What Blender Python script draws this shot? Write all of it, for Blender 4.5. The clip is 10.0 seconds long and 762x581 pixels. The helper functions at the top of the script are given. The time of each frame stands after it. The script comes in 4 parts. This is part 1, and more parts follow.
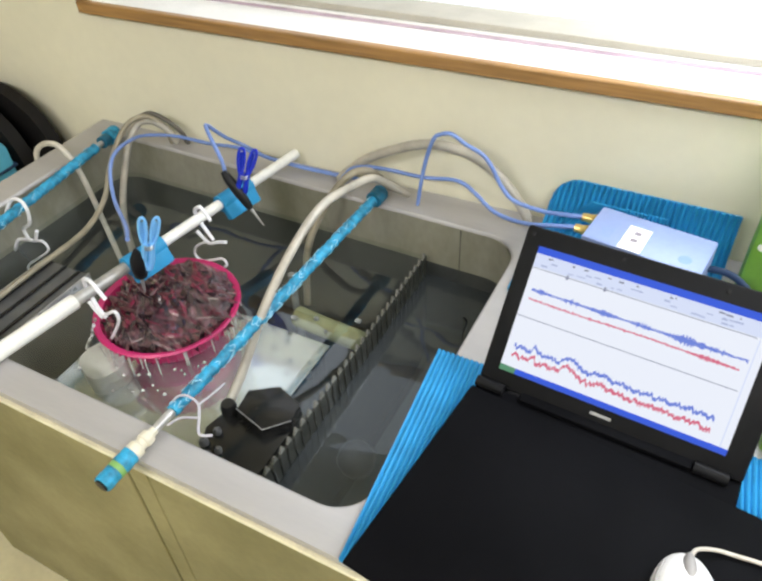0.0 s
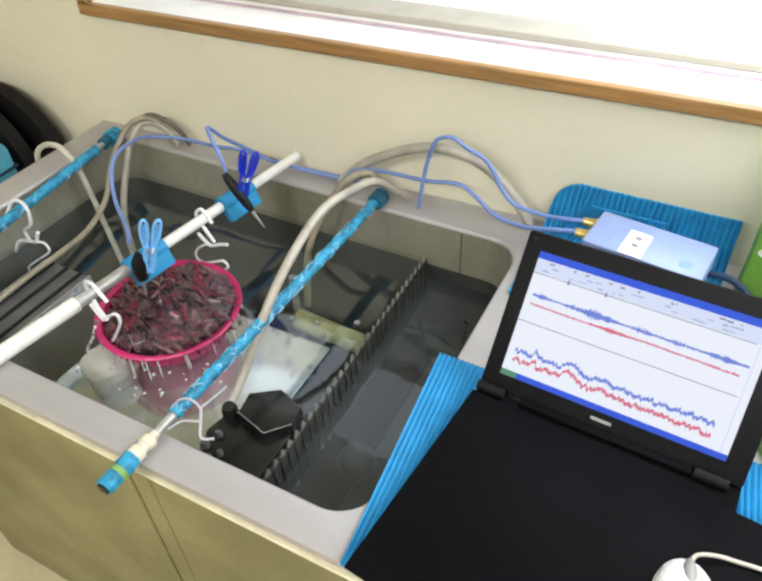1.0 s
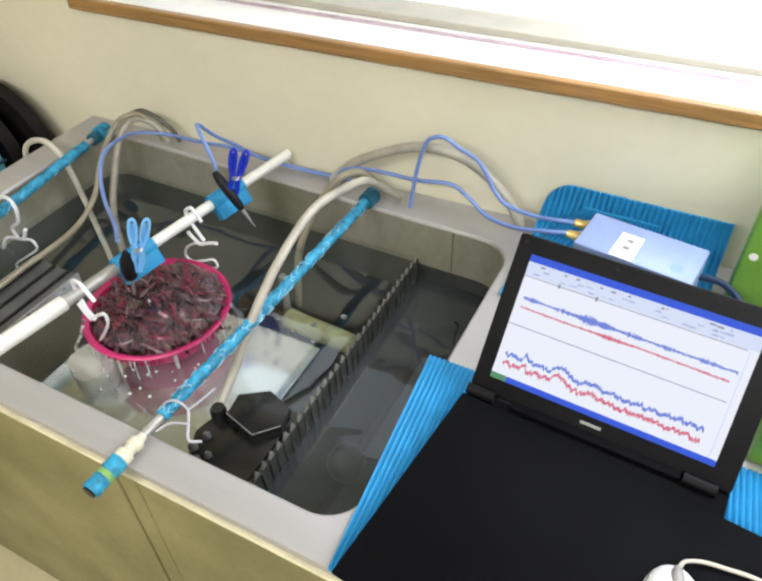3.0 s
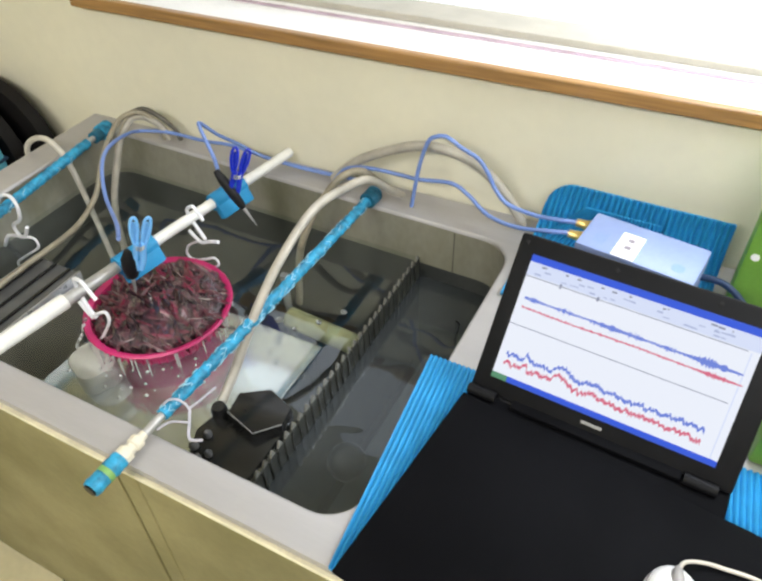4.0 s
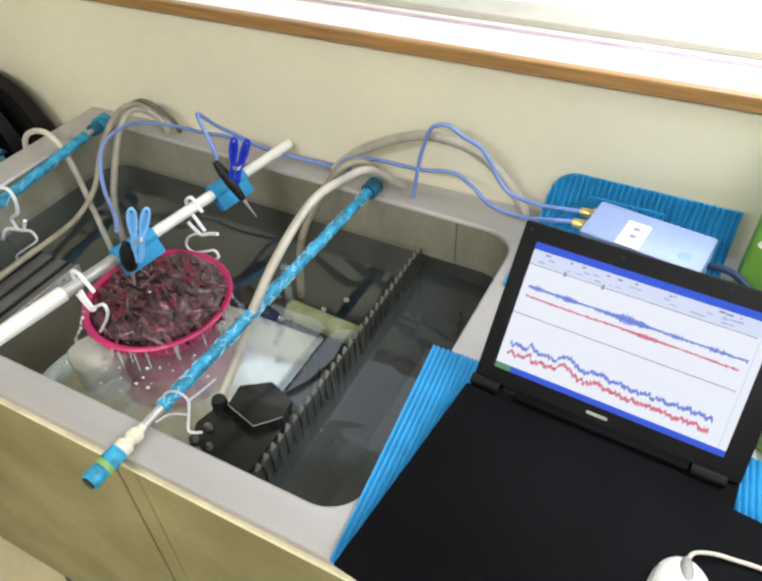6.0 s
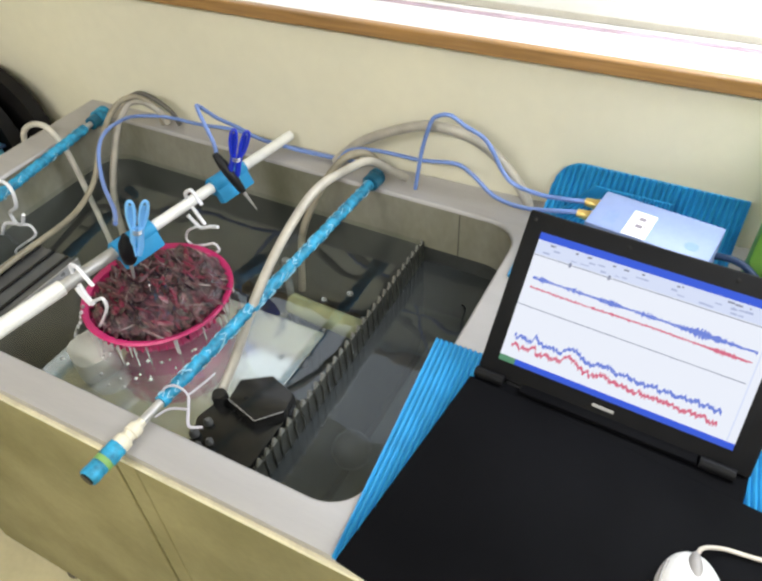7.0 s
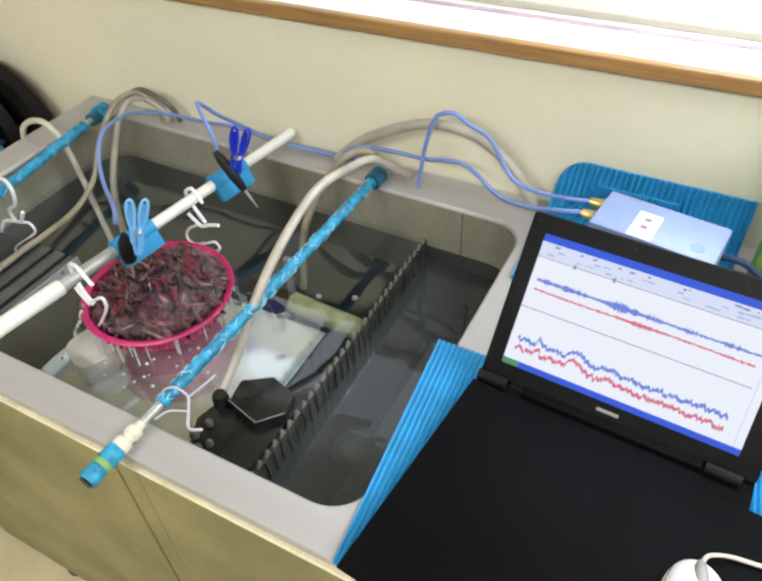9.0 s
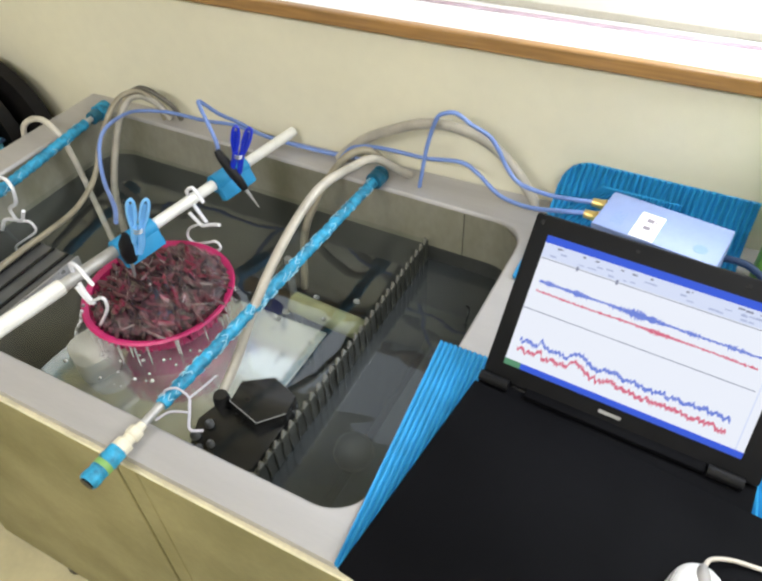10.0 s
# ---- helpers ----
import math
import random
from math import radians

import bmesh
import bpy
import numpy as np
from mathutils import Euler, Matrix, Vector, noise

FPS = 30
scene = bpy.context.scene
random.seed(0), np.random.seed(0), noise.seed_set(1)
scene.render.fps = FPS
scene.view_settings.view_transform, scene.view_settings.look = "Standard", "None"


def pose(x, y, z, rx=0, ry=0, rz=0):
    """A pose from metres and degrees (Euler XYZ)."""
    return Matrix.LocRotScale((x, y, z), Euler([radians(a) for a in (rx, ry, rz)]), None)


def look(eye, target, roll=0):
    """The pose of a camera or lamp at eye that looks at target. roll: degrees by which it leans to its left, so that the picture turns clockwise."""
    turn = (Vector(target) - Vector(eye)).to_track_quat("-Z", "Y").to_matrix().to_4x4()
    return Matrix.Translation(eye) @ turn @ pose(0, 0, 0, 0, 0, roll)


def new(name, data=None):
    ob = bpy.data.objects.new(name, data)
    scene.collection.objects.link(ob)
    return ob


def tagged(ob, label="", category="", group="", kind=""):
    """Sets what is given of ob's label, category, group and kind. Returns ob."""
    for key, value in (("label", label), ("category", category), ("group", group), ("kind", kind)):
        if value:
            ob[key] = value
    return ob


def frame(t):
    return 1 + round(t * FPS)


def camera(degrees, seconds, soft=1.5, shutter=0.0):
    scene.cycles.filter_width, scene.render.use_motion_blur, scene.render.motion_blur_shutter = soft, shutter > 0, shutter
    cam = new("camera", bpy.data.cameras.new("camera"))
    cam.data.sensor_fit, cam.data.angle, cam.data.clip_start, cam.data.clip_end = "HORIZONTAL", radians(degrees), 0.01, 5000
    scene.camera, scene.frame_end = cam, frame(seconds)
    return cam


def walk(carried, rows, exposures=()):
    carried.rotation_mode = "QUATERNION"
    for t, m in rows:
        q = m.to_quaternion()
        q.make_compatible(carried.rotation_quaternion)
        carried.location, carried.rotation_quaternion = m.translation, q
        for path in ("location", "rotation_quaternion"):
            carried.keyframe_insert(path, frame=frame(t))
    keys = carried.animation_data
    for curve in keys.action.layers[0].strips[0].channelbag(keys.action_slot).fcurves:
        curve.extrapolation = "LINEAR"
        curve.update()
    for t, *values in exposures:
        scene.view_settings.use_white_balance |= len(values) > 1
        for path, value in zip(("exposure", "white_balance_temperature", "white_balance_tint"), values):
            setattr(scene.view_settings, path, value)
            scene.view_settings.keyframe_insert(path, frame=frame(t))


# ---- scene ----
cam = camera(58.2, 10.0, soft=2.6)
PATH = [
    (0, (0.005, -0.003, 1.53), (-0.727, 1.294, 0.195), -2.9),
    (0.5, (0.003, -0.004, 1.535), (-0.715, 1.303, 0.202), -2.3),
    (1, (0.0, -0.002, 1.537), (-0.727, 1.295, 0.199), -2.6),
    (1.5, (0.001, 0.003, 1.537), (-0.714, 1.303, 0.196), -2.4),
    (2, (0.002, 0.008, 1.54), (-0.707, 1.305, 0.192), -2.2),
    (2.5, (-0.001, 0.01, 1.541), (-0.704, 1.306, 0.191), -1.9),
    (4, (-0.002, 0.012, 1.542), (-0.708, 1.302, 0.186), -1.7),
    (4.5, (0.0, 0.009, 1.543), (-0.708, 1.298, 0.187), -1.9),
    (5, (0.001, 0.009, 1.542), (-0.708, 1.296, 0.185), -2.0),
    (5.5, (-0.001, 0.011, 1.535), (-0.709, 1.297, 0.177), -2.0),
    (7, (-0.005, 0.022, 1.512), (-0.719, 1.292, 0.142), -2.7),
    (7.5, (-0.007, 0.024, 1.514), (-0.722, 1.287, 0.138), -2.7),
    (8, (-0.01, 0.025, 1.513), (-0.726, 1.287, 0.136), -2.7),
    (8.5, (-0.011, 0.03, 1.511), (-0.727, 1.289, 0.133), -2.7),
    (9, (-0.012, 0.034, 1.512), (-0.725, 1.291, 0.129), -2.7),
    (9.5, (-0.012, 0.037, 1.512), (-0.726, 1.291, 0.127), -2.7),
    (10, (-0.016, 0.038, 1.514), (-0.727, 1.289, 0.125), -2.6),
]
walk(cam, [(t, look(eye, target, roll)) for t, eye, target, roll in PATH])

# ---- light ----
world = bpy.data.worlds.new("world")
scene.world = world
world.use_nodes = True
wn = world.node_tree.nodes
sky = wn.new("ShaderNodeTexSky")
sky.sky_type, sky.sun_disc = "NISHITA", False
sky.sun_elevation, sky.sun_rotation = radians(45), radians(20)
world.node_tree.links.new(sky.outputs[0], wn["Background"].inputs[0])
wn["Background"].inputs[1].default_value = 0.08
scene.view_settings.exposure = 0.0


def area_lamp(name, m, sx, sy, watts, color):
    d = bpy.data.lights.new(name, "AREA")
    d.shape, d.size, d.size_y, d.energy, d.color = "RECTANGLE", sx, sy, watts, color
    ob = new(name, d)
    ob.matrix_world = m
    return ob


# daylight entering by the window, and two fluorescent ceiling fittings
area_lamp("window_daylight", look((0.30, 0.985, 1.60), (-0.15, 0.62, 0.80)), 1.2, 0.40, 18, (0.88, 0.94, 1.0))
for lx, ly in ((-1.0, -1.25), (0.8, -1.25)):
    area_lamp("fluorescent_lamp", look((lx, ly, 2.44), (lx, ly + 0.001, 0)), 1.2, 0.28, 40, (0.99, 0.985, 0.97))


# ---- materials ----
def mat(name, color, rough=0.5, metal=0.0, vary=0.12, scale=20.0, fine=0.05, bump=0.0, bump_scale=200.0, spec=0.5, stretch=(1, 1, 1), color2=None, coat=0.0, emit=0.0, random_tint=0.0, alpha=1.0):
    m = bpy.data.materials.new(name)
    m.use_nodes = True
    nt = m.node_tree
    n, l = nt.nodes, nt.links
    b = n["Principled BSDF"]
    tc = n.new("ShaderNodeTexCoord")
    mp = n.new("ShaderNodeMapping")
    mp.inputs["Scale"].default_value = stretch
    l.new(tc.outputs["Object"], mp.inputs[0])
    big = n.new("ShaderNodeTexNoise")
    big.inputs["Scale"].default_value, big.inputs["Detail"].default_value = scale, 4
    l.new(mp.outputs[0], big.inputs["Vector"])
    small = n.new("ShaderNodeTexNoise")
    small.inputs["Scale"].default_value, small.inputs["Detail"].default_value = scale * 12, 3
    l.new(mp.outputs[0], small.inputs["Vector"])
    ramp = n.new("ShaderNodeMix")
    ramp.data_type = "RGBA"
    c2 = color2 or tuple(max(0.0, c * (1 - 2.2 * vary)) for c in color)
    ramp.inputs[6].default_value, ramp.inputs[7].default_value = (*color, 1), (*c2, 1)
    rng = n.new("ShaderNodeMapRange")
    rng.inputs[1].default_value, rng.inputs[2].default_value = 0.38, 0.68
    l.new(big.outputs[0], rng.inputs[0])
    l.new(rng.outputs[0], ramp.inputs[0])
    hsv = n.new("ShaderNodeHueSaturation")
    vr = n.new("ShaderNodeMapRange")
    vr.inputs[3].default_value, vr.inputs[4].default_value = 1 - fine * 2, 1 + fine * 2
    l.new(small.outputs[0], vr.inputs[0])
    l.new(ramp.outputs[2], hsv.inputs["Color"])
    if random_tint:
        oi = n.new("ShaderNodeNewGeometry")
        rr = n.new("ShaderNodeMapRange")
        rr.inputs[3].default_value, rr.inputs[4].default_value = 1 - random_tint, 1 + random_tint
        l.new(oi.outputs["Random Per Island"], rr.inputs[0])
        mu = n.new("ShaderNodeMath")
        mu.operation = "MULTIPLY"
        l.new(rr.outputs[0], mu.inputs[0])
        l.new(vr.outputs[0], mu.inputs[1])
        l.new(mu.outputs[0], hsv.inputs["Value"])
    else:
        l.new(vr.outputs[0], hsv.inputs["Value"])
    l.new(hsv.outputs[0], b.inputs["Base Color"])
    rg = n.new("ShaderNodeMapRange")
    rg.inputs[3].default_value, rg.inputs[4].default_value = max(0.02, rough - 0.08), min(1, rough + 0.08)
    l.new(big.outputs[0], rg.inputs[0])
    l.new(rg.outputs[0], b.inputs["Roughness"])
    b.inputs["Metallic"].default_value = metal
    b.inputs["Specular IOR Level"].default_value = spec
    b.inputs["Coat Weight"].default_value = coat
    if emit:
        l.new(hsv.outputs[0], b.inputs["Emission Color"])
        b.inputs["Emission Strength"].default_value = emit
    if bump:
        bn = n.new("ShaderNodeTexNoise")
        bn.inputs["Scale"].default_value, bn.inputs["Detail"].default_value = bump_scale, 3
        l.new(mp.outputs[0], bn.inputs["Vector"])
        bp = n.new("ShaderNodeBump")
        bp.inputs["Strength"].default_value, bp.inputs["Distance"].default_value = bump, 0.002
        l.new(bn.outputs[0], bp.inputs["Height"])
        l.new(bp.outputs[0], b.inputs["Normal"])
    return m


def water_mat(name, tint, murk, murk_color, mirror=0.105):
    m = bpy.data.materials.new(name)
    m.use_nodes = True
    nt = m.node_tree
    n, l = nt.nodes, nt.links
    n.remove(n["Principled BSDF"])
    tr = n.new("ShaderNodeBsdfTransparent")
    tr.inputs[0].default_value = (*tint, 1)
    gl = n.new("ShaderNodeBsdfGlossy")
    gl.inputs[0].default_value = (0.86, 0.93, 1.0, 1)
    gl.inputs["Roughness"].default_value = 0.02
    lw = n.new("ShaderNodeLayerWeight")
    lw.inputs[0].default_value = 0.5
    pw = n.new("ShaderNodeMath")
    pw.operation, pw.inputs[1].default_value = "POWER", 5.0
    l.new(lw.outputs["Facing"], pw.inputs[0])
    fr = n.new("ShaderNodeMapRange")
    fr.inputs["To Min"].default_value = mirror
    l.new(pw.outputs[0], fr.inputs["Value"])
    mx = n.new("ShaderNodeMixShader")
    l.new(fr.outputs[0], mx.inputs[0])
    df = n.new("ShaderNodeBsdfDiffuse")
    df.inputs[0].default_value = (*murk_color, 1)
    mk = n.new("ShaderNodeMixShader")
    mk.inputs[0].default_value = murk
    l.new(tr.outputs[0], mk.inputs[1])
    l.new(df.outputs[0], mk.inputs[2])
    l.new(mk.outputs[0], mx.inputs[1])
    l.new(gl.outputs[0], mx.inputs[2])
    l.new(mx.outputs[0], n["Material Output"].inputs[0])
    return m


def glow(name, color, strength):
    m = bpy.data.materials.new(name)
    m.use_nodes = True
    b = m.node_tree.nodes["Principled BSDF"]
    b.inputs["Base Color"].default_value = (0.01, 0.01, 0.01, 1)
    b.inputs["Roughness"].default_value = 0.5
    b.inputs["Specular IOR Level"].default_value = 0.06
    b.inputs["Emission Color"].default_value = (*color, 1)
    b.inputs["Emission Strength"].default_value = strength
    return m


M_wall = mat("wall_paint", (0.79, 0.75, 0.585), 0.75, vary=0.03, scale=3, fine=0.02, bump=0.15, bump_scale=350)
M_room = mat("room_paint", (0.72, 0.69, 0.58), 0.8, vary=0.03, scale=2)
M_floor = mat("vinyl_floor", (0.62, 0.56, 0.36), 0.3, vary=0.08, scale=6, fine=0.04)
M_steel = mat("brushed_steel", (0.455, 0.438, 0.436), 0.45, 0.35, vary=0.035, scale=4, fine=0.018, stretch=(1, 6, 1), bump=0.012)
M_basin = mat("stained_basin_steel", (0.36, 0.345, 0.285), 0.5, 0.35, vary=0.2, scale=7, fine=0.08, color2=(0.25, 0.24, 0.165), stretch=(1, 1, 0.5))
M_panel = mat("khaki_steel_panel", (0.275, 0.248, 0.122), 0.45, 0.25, vary=0.09, scale=6, fine=0.09, color2=(0.19, 0.172, 0.076))
M_seam = mat("dark_seam", (0.08, 0.07, 0.05), 0.8)
M_bead = mat("bead_highlight", (0.78, 0.72, 0.52), 0.5)
M_plate = mat("polished_plate", (0.86, 0.89, 0.90), 0.15, 0.8, vary=0.04, scale=8)
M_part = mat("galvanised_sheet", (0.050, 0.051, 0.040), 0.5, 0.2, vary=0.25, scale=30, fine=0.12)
# teeth belong to the same sheet; the light they catch is this paler colour
M_tooth = mat("lit_tooth_metal", (0.34, 0.33, 0.29), 0.3, 0.6, vary=0.2, scale=40, fine=0.1)
M_water = water_mat("tank_water", (0.92, 0.95, 0.94), 0.08, (0.035, 0.038, 0.038))
M_water2 = water_mat("overflow_water", (0.50, 0.54, 0.54), 0.50, (0.062, 0.069, 0.072), 0.05)
M_film = water_mat("running_water", (0.97, 0.96, 0.97), 0.06, (0.42, 0.34, 0.38), 0.05)
M_trickle = mat("running_dark_water", (0.046, 0.047, 0.038), 0.2, vary=0.2, scale=40)
M_lilac = mat("worn_lilac_plastic", (0.46, 0.44, 0.50), 0.45, vary=0.06)
# the tank's inner shade is mixed into this dark steel colour
M_algae_shade = mat("shaded_algae_steel", (0.045, 0.047, 0.042), 0.6, vary=0.25, scale=9, fine=0.1, color2=(0.022, 0.024, 0.022))
M_hose_pale = mat("pale_tube", (0.62, 0.58, 0.50), 0.4, vary=0.1, scale=25)
M_float = mat("dark_float", (0.10, 0.10, 0.10), 0.35, vary=0.15, scale=20)
M_tube_green = mat("yellow_green_tube", (0.30, 0.31, 0.16), 0.5, vary=0.2, scale=30)
M_slab = mat("grey_slab", (0.20, 0.21, 0.20), 0.6, vary=0.1, scale=15)
M_bubble = mat("foam_bubble", (0.16, 0.17, 0.16), 0.08, vary=0.05, coat=0.5)
M_wood = mat("oak_trim", (0.40, 0.215, 0.072), 0.4, vary=0.18, scale=6, stretch=(1, 25, 25), fine=0.06, coat=0.3)
M_sill = mat("white_sill", (0.85, 0.84, 0.83), 0.4, vary=0.02)
M_pink_strip = mat("lilac_gasket", (0.58, 0.44, 0.53), 0.5)
M_alu = mat("window_frame_beige", (0.44, 0.41, 0.345), 0.5, 0.1, vary=0.04)
M_mat = mat("blue_ribbed_foam", (0.018, 0.272, 0.55), 0.6, vary=0.08, scale=30, fine=0.05)
M_tape = mat("blue_wrap", (0.030, 0.35, 0.60), 0.55, vary=0.3, scale=70, fine=0.1, bump=0.4, bump_scale=120)
M_tape_dark = mat("teal_tape", (0.01, 0.13, 0.22), 0.45, vary=0.2, scale=60)
M_fleck = mat("white_fleck", (0.36, 0.66, 0.82), 0.5)
M_green_tape = mat("green_tape", (0.22, 0.42, 0.12), 0.5)
M_pvc = mat("white_pvc", (0.82, 0.81, 0.77), 0.35, vary=0.05, scale=25)
M_pvc_grey = mat("grey_scuffed_pipe", (0.52, 0.51, 0.49), 0.35, 0.3, vary=0.15, scale=30)
M_hook = mat("white_plastic", (0.80, 0.80, 0.84), 0.4, vary=0.03)
M_hose = mat("grey_hose", (0.47, 0.435, 0.37), 0.32, vary=0.15, scale=20, fine=0.06)
M_hose_dark = mat("wet_grey_hose", (0.12, 0.11, 0.09), 0.35, vary=0.15, scale=20)
M_tube = mat("beige_tube", (0.34, 0.30, 0.22), 0.4, vary=0.15, scale=25)
M_cable = mat("periwinkle_cable", (0.18, 0.28, 0.62), 0.4, vary=0.1)
M_cable_dark = mat("dark_blue_cable", (0.012, 0.032, 0.085), 0.4, vary=0.1)
M_brass = mat("gold_connector", (0.80, 0.60, 0.22), 0.3, 0.8)
M_black = mat("black_plastic", (0.008, 0.008, 0.009), 0.42, spec=0.25, vary=0.1, scale=30)
M_lap = mat("laptop_plastic", (0.010, 0.010, 0.011), 0.5, vary=0.08, scale=40, fine=0.08, spec=0.10)
M_board = mat("black_board", (0.005, 0.005, 0.006), 0.6, vary=0.12, scale=8, fine=0.05, bump=0.1, bump_scale=900, spec=0.03)
M_pump = mat("black_wet_plastic", (0.012, 0.012, 0.012), 0.25, vary=0.2, scale=30)
M_amp = mat("blue_grey_box", (0.235, 0.305, 0.54), 0.45, vary=0.05, scale=10, fine=0.03)
M_label = mat("white_label", (0.82, 0.82, 0.82), 0.6, vary=0.02)
M_ink = mat("ink", (0.25, 0.22, 0.26), 0.7)
M_green = mat("green_plastic", (0.17, 0.37, 0.045), 0.45, vary=0.06, scale=12)
M_pink = mat("pink_plastic", (0.56, 0.024, 0.15), 0.38, vary=0.1, scale=25)
M_catch = mat("dark_red_fragments", (0.105, 0.026, 0.038), 0.34, vary=0.3, scale=60, fine=0.2, random_tint=0.9, color2=(0.030, 0.016, 0.020), coat=0.6)
M_catch_red = mat("crimson_fragments", (0.17, 0.020, 0.046), 0.28, vary=0.3, scale=60, fine=0.2, color2=(0.10, 0.016, 0.03), coat=0.3)
M_catch_dark = mat("blackish_fragments", (0.030, 0.012, 0.016), 0.25, vary=0.3, scale=60, fine=0.2, coat=0.4)
M_silver = mat("pale_stalk_glint", (0.55, 0.47, 0.46), 0.25, vary=0.2, scale=60)
M_drip = mat("pale_drip", (0.62, 0.62, 0.60), 0.15, vary=0.2, scale=60)
M_pin_l = mat("light_blue_plastic", (0.18, 0.47, 0.86), 0.35, vary=0.05)
M_pin_d = mat("royal_blue_plastic", (0.01, 0.03, 0.50), 0.3, vary=0.05)
M_probe = mat("probe_grey", (0.45, 0.45, 0.45), 0.3, 0.5)
M_cream = mat("cream_fitting", (0.74, 0.69, 0.55), 0.45, vary=0.08)
M_chair = mat("black_vinyl", (0.010, 0.009, 0.009), 0.6, spec=0.2, vary=0.1, scale=20)
M_cyan = mat("cyan_plastic", (0.10, 0.42, 0.58), 0.5, vary=0.08, scale=10)
M_mouse = mat("white_mouse", (0.80, 0.78, 0.77), 0.32, vary=0.02)
M_mouse_g = mat("grey_rubber", (0.34, 0.32, 0.31), 0.5)
M_cord = mat("ivory_cord", (0.62, 0.56, 0.49), 0.5)
M_sky = glow("bright_overcast", (0.94, 0.97, 1.0), 1.3)
M_tube_light = glow("lit_diffuser", (1.0, 0.97, 0.88), 4.0)
S_white = glow("screen_white", (0.86, 0.90, 1.0), 0.95)
S_pale = glow("screen_pale_blue", (0.72, 0.79, 1.0), 0.92)
S_blue = glow("screen_bar_blue", (0.04, 0.13, 0.92), 0.75)
S_trace = glow("screen_trace_blue", (0.20, 0.30, 0.92), 0.75)
S_red = glow("screen_trace_red", (0.88, 0.20, 0.32), 0.75)
S_dark = glow("screen_text", (0.38, 0.42, 0.60), 0.6)
S_mark = glow("screen_icon", (0.50, 0.58, 0.86), 0.8)
S_green = glow("screen_button", (0.15, 0.45, 0.25), 0.6)


# ---- mesh tools ----
def part(name, bm, material, parent=None, label=""):
    me = bpy.data.meshes.new(name)
    bm.to_mesh(me)
    bm.free()
    me.materials.append(material)
    ob = new(name, me)
    if parent:
        ob.parent = parent
    if label:
        ob["label"] = label
    return ob


def smooth(ob, angle=40):
    for p in ob.data.polygons:
        p.use_smooth = True
    ob.data.set_sharp_from_angle(angle=radians(angle))
    return ob


def empty(name, m, label, category, group=""):
    ob = new(name)
    ob.matrix_world = m
    return tagged(ob, label, category, group)


def box(x0, y0, z0, x1, y1, z1, bev=0.0, seg=2, bm=None, m=None):
    own = bm or bmesh.new()
    sub = bmesh.new()
    bmesh.ops.create_cube(sub, size=1)
    for v in sub.verts:
        v.co = Vector(((x0 + x1) / 2 + v.co.x * (x1 - x0), (y0 + y1) / 2 + v.co.y * (y1 - y0), (z0 + z1) / 2 + v.co.z * (z1 - z0)))
    if bev:
        bmesh.ops.bevel(sub, geom=sub.edges[:], offset=bev, segments=seg, affect="EDGES", profile=0.5)
    if m:
        sub.transform(m)
    me = bpy.data.meshes.new("tmp")
    sub.to_mesh(me)
    sub.free()
    own.from_mesh(me)
    bpy.data.meshes.remove(me)
    return own


def spline(pts, n=8):
    pts = [Vector(p) for p in pts]
    if len(pts) == 2:
        return [pts[0].lerp(pts[1], i / n) for i in range(n + 1)]
    out = []
    ext = [pts[0] * 2 - pts[1]] + pts + [pts[-1] * 2 - pts[-2]]
    for i in range(1, len(ext) - 2):
        a, b, c, d = ext[i - 1:i + 3]
        for k in range(n):
            t = k / n
            out.append(0.5 * ((2 * b) + (c - a) * t + (2 * a - 5 * b + 4 * c - d) * t * t + (3 * b - a - 3 * c + d) * t ** 3))
    out.append(pts[-1])
    return out


def tube(pts, r, seg=10, n=8, bm=None, curved=True, jitter=0.0, seed=1):
    """A round tube through the points; r is a number or a function of 0..1."""
    bm = bm or bmesh.new()
    path = spline(pts, n) if curved else [Vector(p) for p in pts]
    rnd = random.Random(seed)
    up = Vector((0.13, 0.07, 1)).normalized()
    rings = []
    for i, p in enumerate(path):
        t = (path[min(i + 1, len(path) - 1)] - path[max(i - 1, 0)]).normalized()
        side = t.cross(up)
        if side.length < 1e-3:
            side = t.cross(Vector((1, 0, 0)))
        side.normalize()
        up = side.cross(t).normalized()
        rad = r(i / (len(path) - 1)) if callable(r) else r
        rad *= 1 + jitter * rnd.uniform(-1, 1)
        rings.append([bm.verts.new(p + rad * (math.cos(a) * side + math.sin(a) * up)) for a in (2 * math.pi * k / seg for k in range(seg))])
    for a, b in zip(rings, rings[1:]):
        for k in range(seg):
            bm.faces.new((a[k], a[(k + 1) % seg], b[(k + 1) % seg], b[k]))
    bm.faces.new(rings[0][::-1])
    bm.faces.new(rings[-1])
    return bm


def lathe(profile, seg=24, bm=None, m=None):
    """Turns (radius, height) pairs round the z axis."""
    bm = bm or bmesh.new()
    m = m or Matrix()
    rings = []
    for r, z in profile:
        rings.append([bm.verts.new(m @ Vector((r * math.cos(a), r * math.sin(a), z))) for a in (2 * math.pi * k / seg for k in range(seg))])
    for a, b in zip(rings, rings[1:]):
        for k in range(seg):
            bm.faces.new((a[k], a[(k + 1) % seg], b[(k + 1) % seg], b[k]))
    bm.faces.new(rings[0][::-1])
    bm.faces.new(rings[-1])
    return bm


